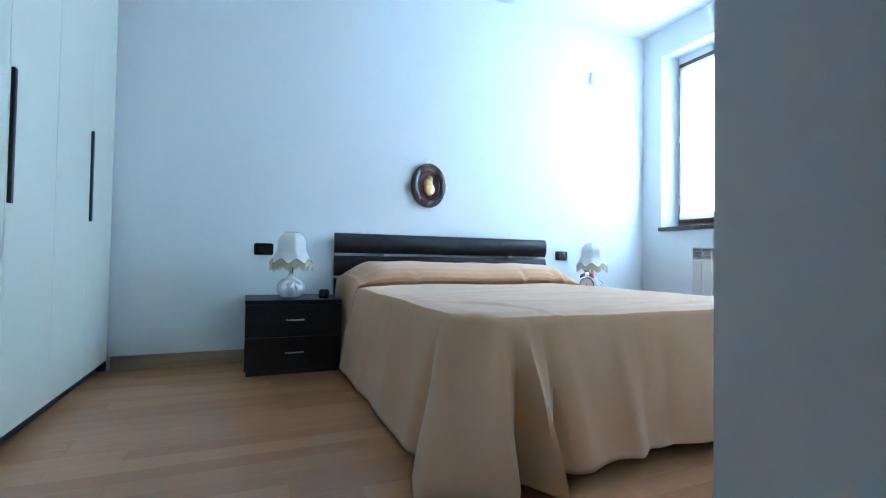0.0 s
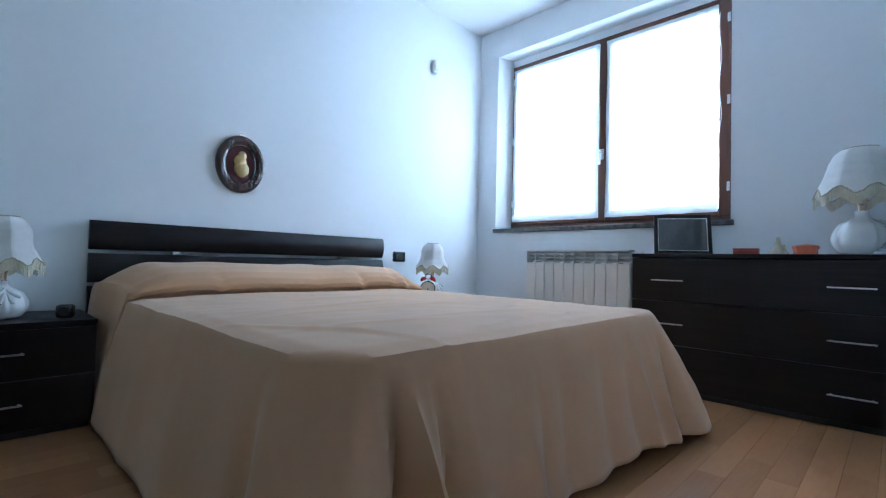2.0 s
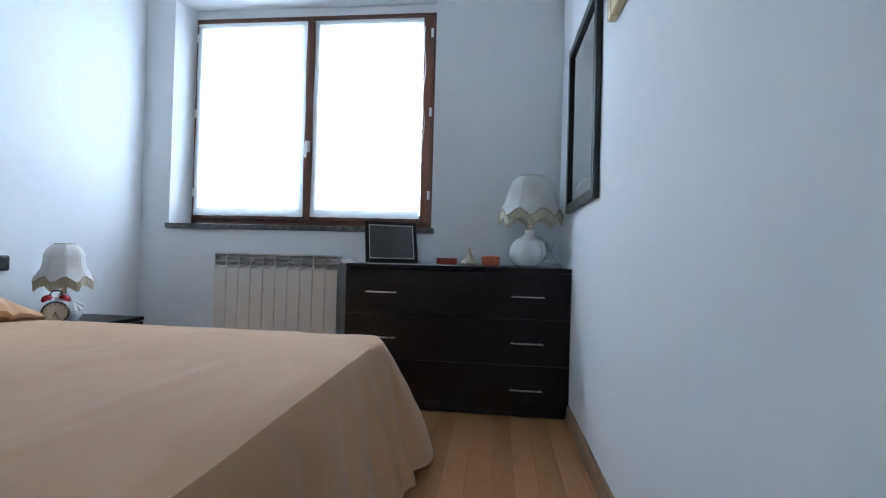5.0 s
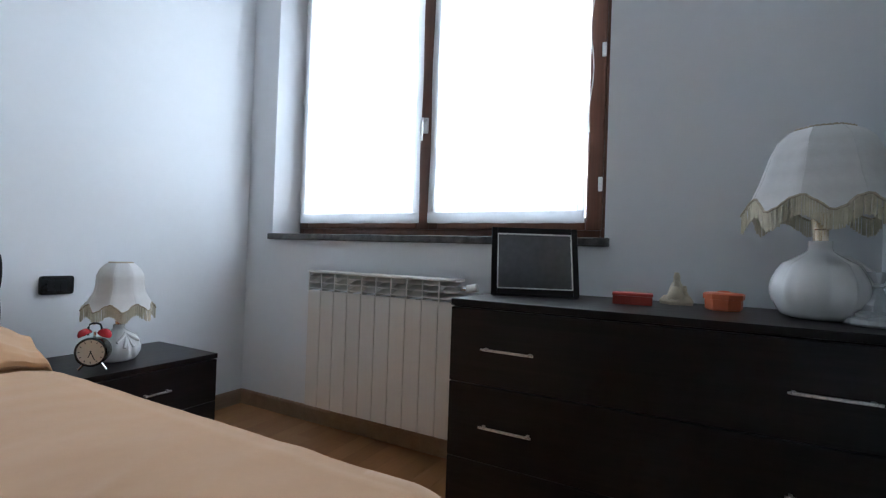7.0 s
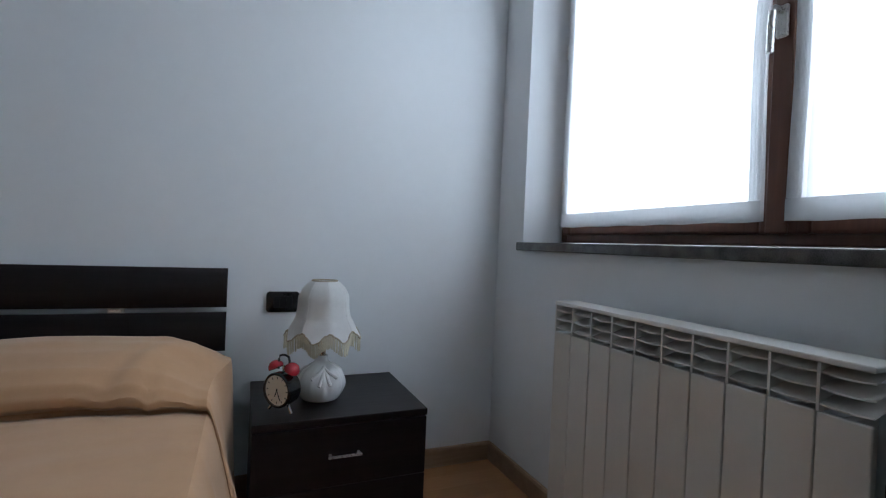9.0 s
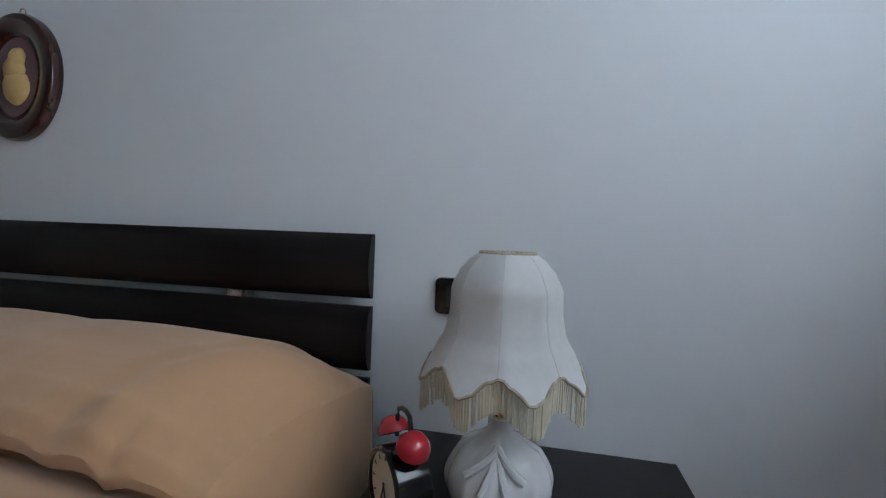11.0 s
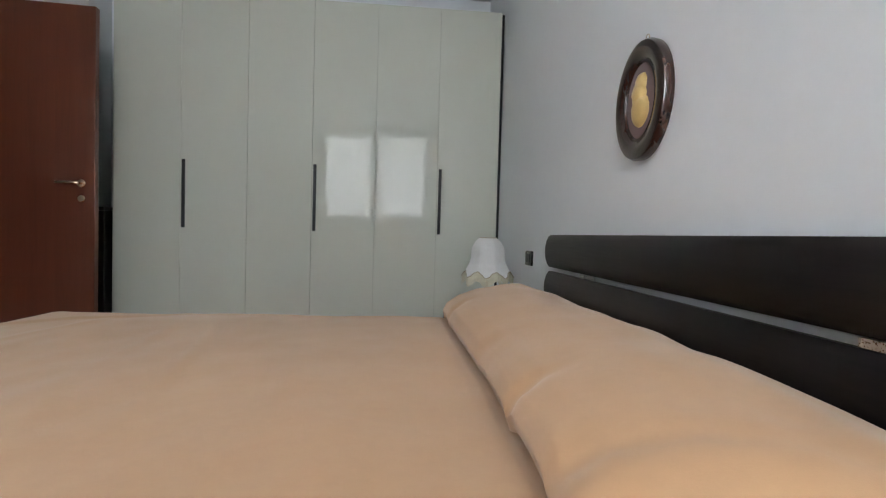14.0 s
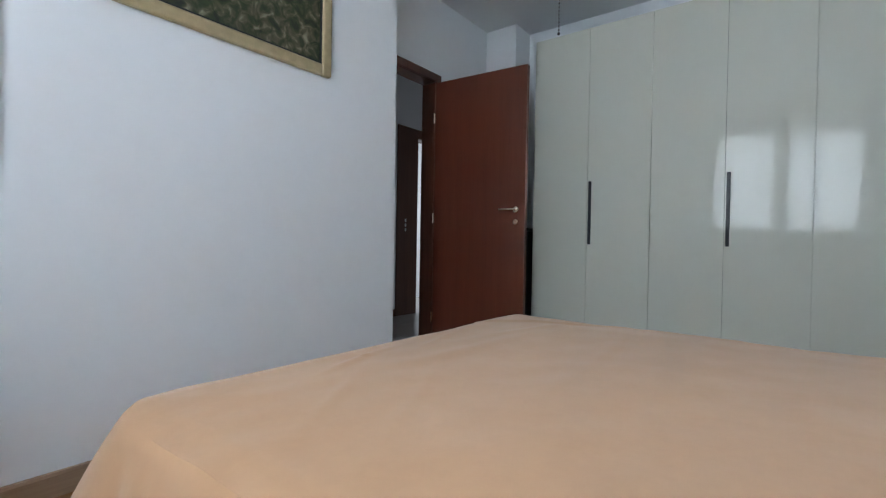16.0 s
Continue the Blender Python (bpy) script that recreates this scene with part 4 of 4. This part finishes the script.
# ---- radiator ----
def radiator():
    t = thing("radiator", "off-white ten-element aluminium radiator below the window", "radiator")
    y0, y1, z0, z1, n = -1.490, -0.655, 0.145, 0.822, 10
    w = (y1 - y0) / n
    for k in range(n):
        c = y0 + (k + 0.5) * w
        e = part("element", boxes(((-0.150, c - w / 2 + 0.0012, z0), (-0.140, c + w / 2 - 0.0012, z1 - 0.098)), bevel=0.003), ENAMEL, t)
        part("core", boxes(((-0.1398, c - 0.010, z0 + 0.01), (-0.060, c + 0.010, z1 - 0.100)), bevel=0.003), ENAMEL, e)
        part("rib", boxes(((-0.149, c + w / 2 - 0.005, z1 - 0.0975), (-0.062, c + w / 2 + 0.000, z1 - 0.0125))), ENAMEL, e)
        for z in (0.030, 0.058, 0.086):
            bm = bmesh.new()
            yy = [c - w / 2 + 0.0005 + (w - 0.006) * q / 8 for q in range(9)]
            up = [0.003 * math.sin(math.pi * q / 8) for q in range(9)]
            f = [[bm.verts.new((x, y, z1 - z - u + dz)) for y, u in zip(yy, up)] for x, dz in ((-0.147, 0), (-0.080, 0.020), (-0.080, 0.023), (-0.147, 0.003))]
            for a, b in zip(f, f[1:] + f[:1]):
                for q in range(8):
                    bm.faces.new((a[q], a[q + 1], b[q + 1], b[q]))
            part("fin", bm, ENAMEL, e)
    part("top_rail", boxes(((-0.152, y0, z1 - 0.012), (-0.060, y1, z1)), bevel=0.003), ENAMEL, t)
    v = part("valve", tube([(-0.10, y0, z1 - 0.04), (-0.10, y0 - 0.03, z1 - 0.04)], 0.012, 12), CHROME, t, "chrome valve with white head")
    part("valve_head", tube([(-0.10, y0 - 0.0305, z1 - 0.04), (-0.10, y0 - 0.036, z1 - 0.04), (-0.10, y0 - 0.075, z1 - 0.032)], 0.018, 14), PLASTIC, v, smooth=True)
    part("return_valve", tube([(-0.10, y0, z0 + 0.05), (-0.10, y0 - 0.04, z0 + 0.05), (-0.0, y0 - 0.045, z0 + 0.05)], 0.009, 10), CHROME, t)
    for y in (y0 + 0.15, y1 - 0.15):
        part("bracket", boxes(((-0.062, y - 0.012, z1 - 0.09), (0.0, y + 0.012, z1 - 0.06))), STEEL, t)
    return t


radiator()


# ---- wall things ----
def rounded_plate(hx, hz, r, y0, y1):
    """A flat plate with rounded corners and a softened front edge, facing -y."""
    bm = bmesh.new()
    rings = []
    for y, inset in ((y1, 0.0), (y0 + 0.004, 0.0), (y0 + 0.001, 0.0015), (y0, 0.004)):
        ring = []
        for k in range(32):
            a = 2 * math.pi * (k + 0.5) / 32
            cx, cz = math.copysign(hx - r, math.cos(a)), math.copysign(hz - r, math.sin(a))
            ring.append(bm.verts.new((cx + (r - inset) * math.cos(a), y, cz + (r - inset) * math.sin(a))))
        rings.append(ring)
    for p, q in zip(rings, rings[1:]):
        for k in range(32):
            bm.faces.new((p[k], p[(k + 1) % 32], q[(k + 1) % 32], q[k]))
    bm.faces.new(rings[0][::-1]), bm.faces.new(rings[-1])
    return bm


def outlet(x, z):
    t = thing("outlet_plate", "black rectangular outlet plate with modules on the wall", "outlet", at=(x, 0, z), group="bedside outlets")
    part("plate", rounded_plate(0.061, 0.040, 0.013, -0.012, -0.001), BLACKGLOSS, t, smooth=True)
    for k in (-1, 0, 1):
        part("module", boxes(((k * 0.0235 - 0.0112, -0.0145, -0.0225), (k * 0.0235 + 0.0112, -0.0115, 0.0225)), bevel=0.001), BLACK, t)
    return t


outlet(-3.362, 0.742)
outlet(-0.944, 0.740)

pl = thing("oval_plaque", "oval dark mahogany plaque with gilt relief on red velvet", "wall plaque", at=(-2.194, 0, 1.256))


def ellipse_ring(rows, n=64):
    """Closed ring through rows of (half width, half height, y)."""
    bm = bmesh.new()
    rs = [[bm.verts.new((a * math.cos(2 * math.pi * k / n), y, b * math.sin(2 * math.pi * k / n))) for k in range(n)] for a, b, y in rows]
    for p, q in zip(rs, rs[1:]):
        for k in range(n):
            bm.faces.new((p[k], p[(k + 1) % n], q[(k + 1) % n], q[k]))
    return bm, rs


bm, rs = ellipse_ring(((0.140, 0.170, -0.002), (0.142, 0.172, -0.018), (0.137, 0.167, -0.029), (0.119, 0.149, -0.035), (0.098, 0.126, -0.031), (0.090, 0.116, -0.024), (0.084, 0.110, -0.026), (0.080, 0.106, -0.018)))
part("frame", bm, MAHOGANY, pl, "polished dark moulded oval frame", smooth=True)
bm, rs = ellipse_ring(((0.0805, 0.1065, -0.019), (0.02, 0.03, -0.020)))
bm.faces.new(rs[-1])
part("backing", bm, VELVET, pl, "dark red velvet backing")
bm = bmesh.new()
for cx, cz, rx, rz, d in ((0.004, -0.028, 0.043, 0.047, 0.020), (-0.004, 0.018, 0.036, 0.036, 0.018), (0.006, 0.050, 0.026, 0.028, 0.016)):
    r = bmesh.ops.create_uvsphere(bm, u_segments=24, v_segments=14, radius=1.0)
    for v in r["verts"]:
        w = 1 + 0.10 * noise.noise(v.co * 2.3 + Vector((cx * 40, 0, cz * 40)))
        v.co = Vector((cx + v.co.x * rx * w, -0.020 + v.co.y * d * w, cz + v.co.z * rz * w))
part("relief", bm, GOLD, pl, "rounded gilt relief", smooth=True)
part("ring", tube([(0.010 * math.cos(a * math.pi / 8), -0.006, 0.180 + 0.010 * math.sin(a * math.pi / 8)) for a in range(17)], 0.002, 6), BRASS, pl, "small brass hanging ring")

det = thing("motion_sensor", "small white rounded alarm sensor high on the wall", "sensor", at=(-0.618, 0, 2.345))
part("body", boxes(((-0.030, -0.040, -0.055), (0.030, -0.001, 0.055)), bevel=0.018, segs=4), PLASTIC, det, smooth=True)
part("lens", boxes(((-0.020, -0.046, -0.030), (0.020, -0.0395, 0.008)), bevel=0.004), CERAMIC, det)

mir = thing("wall_mirror", "rectangular mirror in a flat black frame on the wall", "mirror")
MX0, MX1, MZ0, MZ1 = -1.124, -0.425, 1.083, 1.955
for lo, hi in (((MX0, SOUTH, MZ0), (MX0 + 0.045, SOUTH + 0.026, MZ1)), ((MX1 - 0.045, SOUTH, MZ0), (MX1, SOUTH + 0.026, MZ1)), ((MX0 + 0.045, SOUTH, MZ0), (MX1 - 0.045, SOUTH + 0.0255, MZ0 + 0.045)), ((MX0 + 0.045, SOUTH, MZ1 - 0.045), (MX1 - 0.045, SOUTH + 0.0255, MZ1))):
    part("frame", boxes((lo, hi), bevel=0.003), BLACK, mir)
part("glass", boxes(((MX0 + 0.044, SOUTH + 0.002, MZ0 + 0.044), (MX1 - 0.044, SOUTH + 0.012, MZ1 - 0.044))), MIRROR, mir, "silvered mirror glass")

pic = thing("painting", "framed dark landscape painting with gilt moulding", "painting")
PX0, PX1, PZ0, PZ1 = -2.352, -1.330, 1.668, 2.34
for lo, hi in (((PX0, SOUTH, PZ0), (PX0 + 0.055, SOUTH + 0.034, PZ1)), ((PX1 - 0.055, SOUTH, PZ0), (PX1, SOUTH + 0.034, PZ1)), ((PX0 + 0.055, SOUTH, PZ0), (PX1 - 0.055, SOUTH + 0.0335, PZ0 + 0.055)), ((PX0 + 0.055, SOUTH, PZ1 - 0.055), (PX1 - 0.055, SOUTH + 0.0335, PZ1))):
    part("moulding", boxes((lo, hi), bevel=0.010, segs=3), GOLDFRAME, pic)
for lo, hi in (((PX0 + 0.055, SOUTH, PZ0 + 0.055), (PX0 + 0.064, SOUTH + 0.022, PZ1 - 0.055)), ((PX1 - 0.064, SOUTH, PZ0 + 0.055), (PX1 - 0.055, SOUTH + 0.022, PZ1 - 0.055)), ((PX0 + 0.064, SOUTH, PZ0 + 0.055), (PX1 - 0.064, SOUTH + 0.022, PZ0 + 0.064)), ((PX0 + 0.064, SOUTH, PZ1 - 0.064), (PX1 - 0.064, SOUTH + 0.022, PZ1 - 0.055))):
    part("slip", boxes((lo, hi)), BLACK, pic, "dark inner slip")
part("canvas", boxes(((PX0 + 0.06, SOUTH + 0.002, PZ0 + 0.06), (PX1 - 0.06, SOUTH + 0.014, PZ1 - 0.06))), CANVAS, pic, "dark green and brown painted landscape")

# a strand of small beads hanging from the ceiling over the bed's foot
strand = thing("bead_strand", "thin strand of small grey beads hanging from the ceiling", "pendant strand", at=(-2.92, -1.885, CEIL_Z))
part("canopy", lathe([(0.034, 0.0), (0.033, -0.010), (0.020, -0.018), (0.004, -0.022)], 24), PLASTIC, strand, "small white ceiling cap", smooth=True)
part("cord", tube([(0, 0, -0.02), (0, 0, -0.50), (0, 0, -0.985)], 0.0007, 6), BEAD, strand)
for k in range(54):
    _bm = bmesh.new()
    bmesh.ops.create_uvsphere(_bm, u_segments=8, v_segments=6, radius=0.0042 if k < 53 else 0.007)
    part("bead", _bm, BEAD, strand, smooth=True).matrix_basis = Matrix.Translation((0, 0, -0.030 - 0.018 * k))

# ---- floors, board by board ----
floor = thing("floor", "satin oak parquet floor of long boards", "floor", kind="structure")


def board_mesh(name, ln, w, mat):
    bm = boxes(((0, 0, -0.013), (ln, w, 0)))
    top = [e for e in bm.edges if all(abs(v.co.z) < 1e-6 for v in e.verts)]
    bmesh.ops.bevel(bm, geom=top, offset=0.0003, segments=1, affect="EDGES")
    me = bpy.data.meshes.new(name)
    bm.to_mesh(me)
    bm.free()
    me.materials.append(mat)
    return me


BW = 0.0915
rnd = random.Random(5)
shared = {}
row, y = 0, DOORWALL - 0.06
while y < -0.001:
    w = min(BW, 0.0 - y)
    x_end = 0.0 if y + w > SOUTH + 0.002 else RETURN + 0.02
    x = WEST + 0.0
    first = rnd.choice((0.35, 0.6, 0.8, 1.0))
    while x < x_end - 0.01:
        ln = min(first if first else rnd.choice((0.9, 1.05, 1.2)), x_end - x)
        first = 0
        key = (round(ln, 2), round(w, 3))
        if key not in shared:
            shared[key] = board_mesh("plank", key[0] - 0.0003, key[1] - 0.0003, OAK)
        o = new("plank", shared[key])
        o.parent, o.location = floor, (x, y, 0)
        x += key[0]
    y += BW

hall_floor = thing("hall_floor", "pale square tiled hall floor", "floor", kind="structure")
tile = board_mesh("tile", 0.398, 0.398, TILE)
for i in range(12):
    for j in range(8):
        o = new("tile", tile)
        o.parent, o.location = hall_floor, (-6.4 + 0.4 * i, -6.593 + 0.4 * j, -0.001)
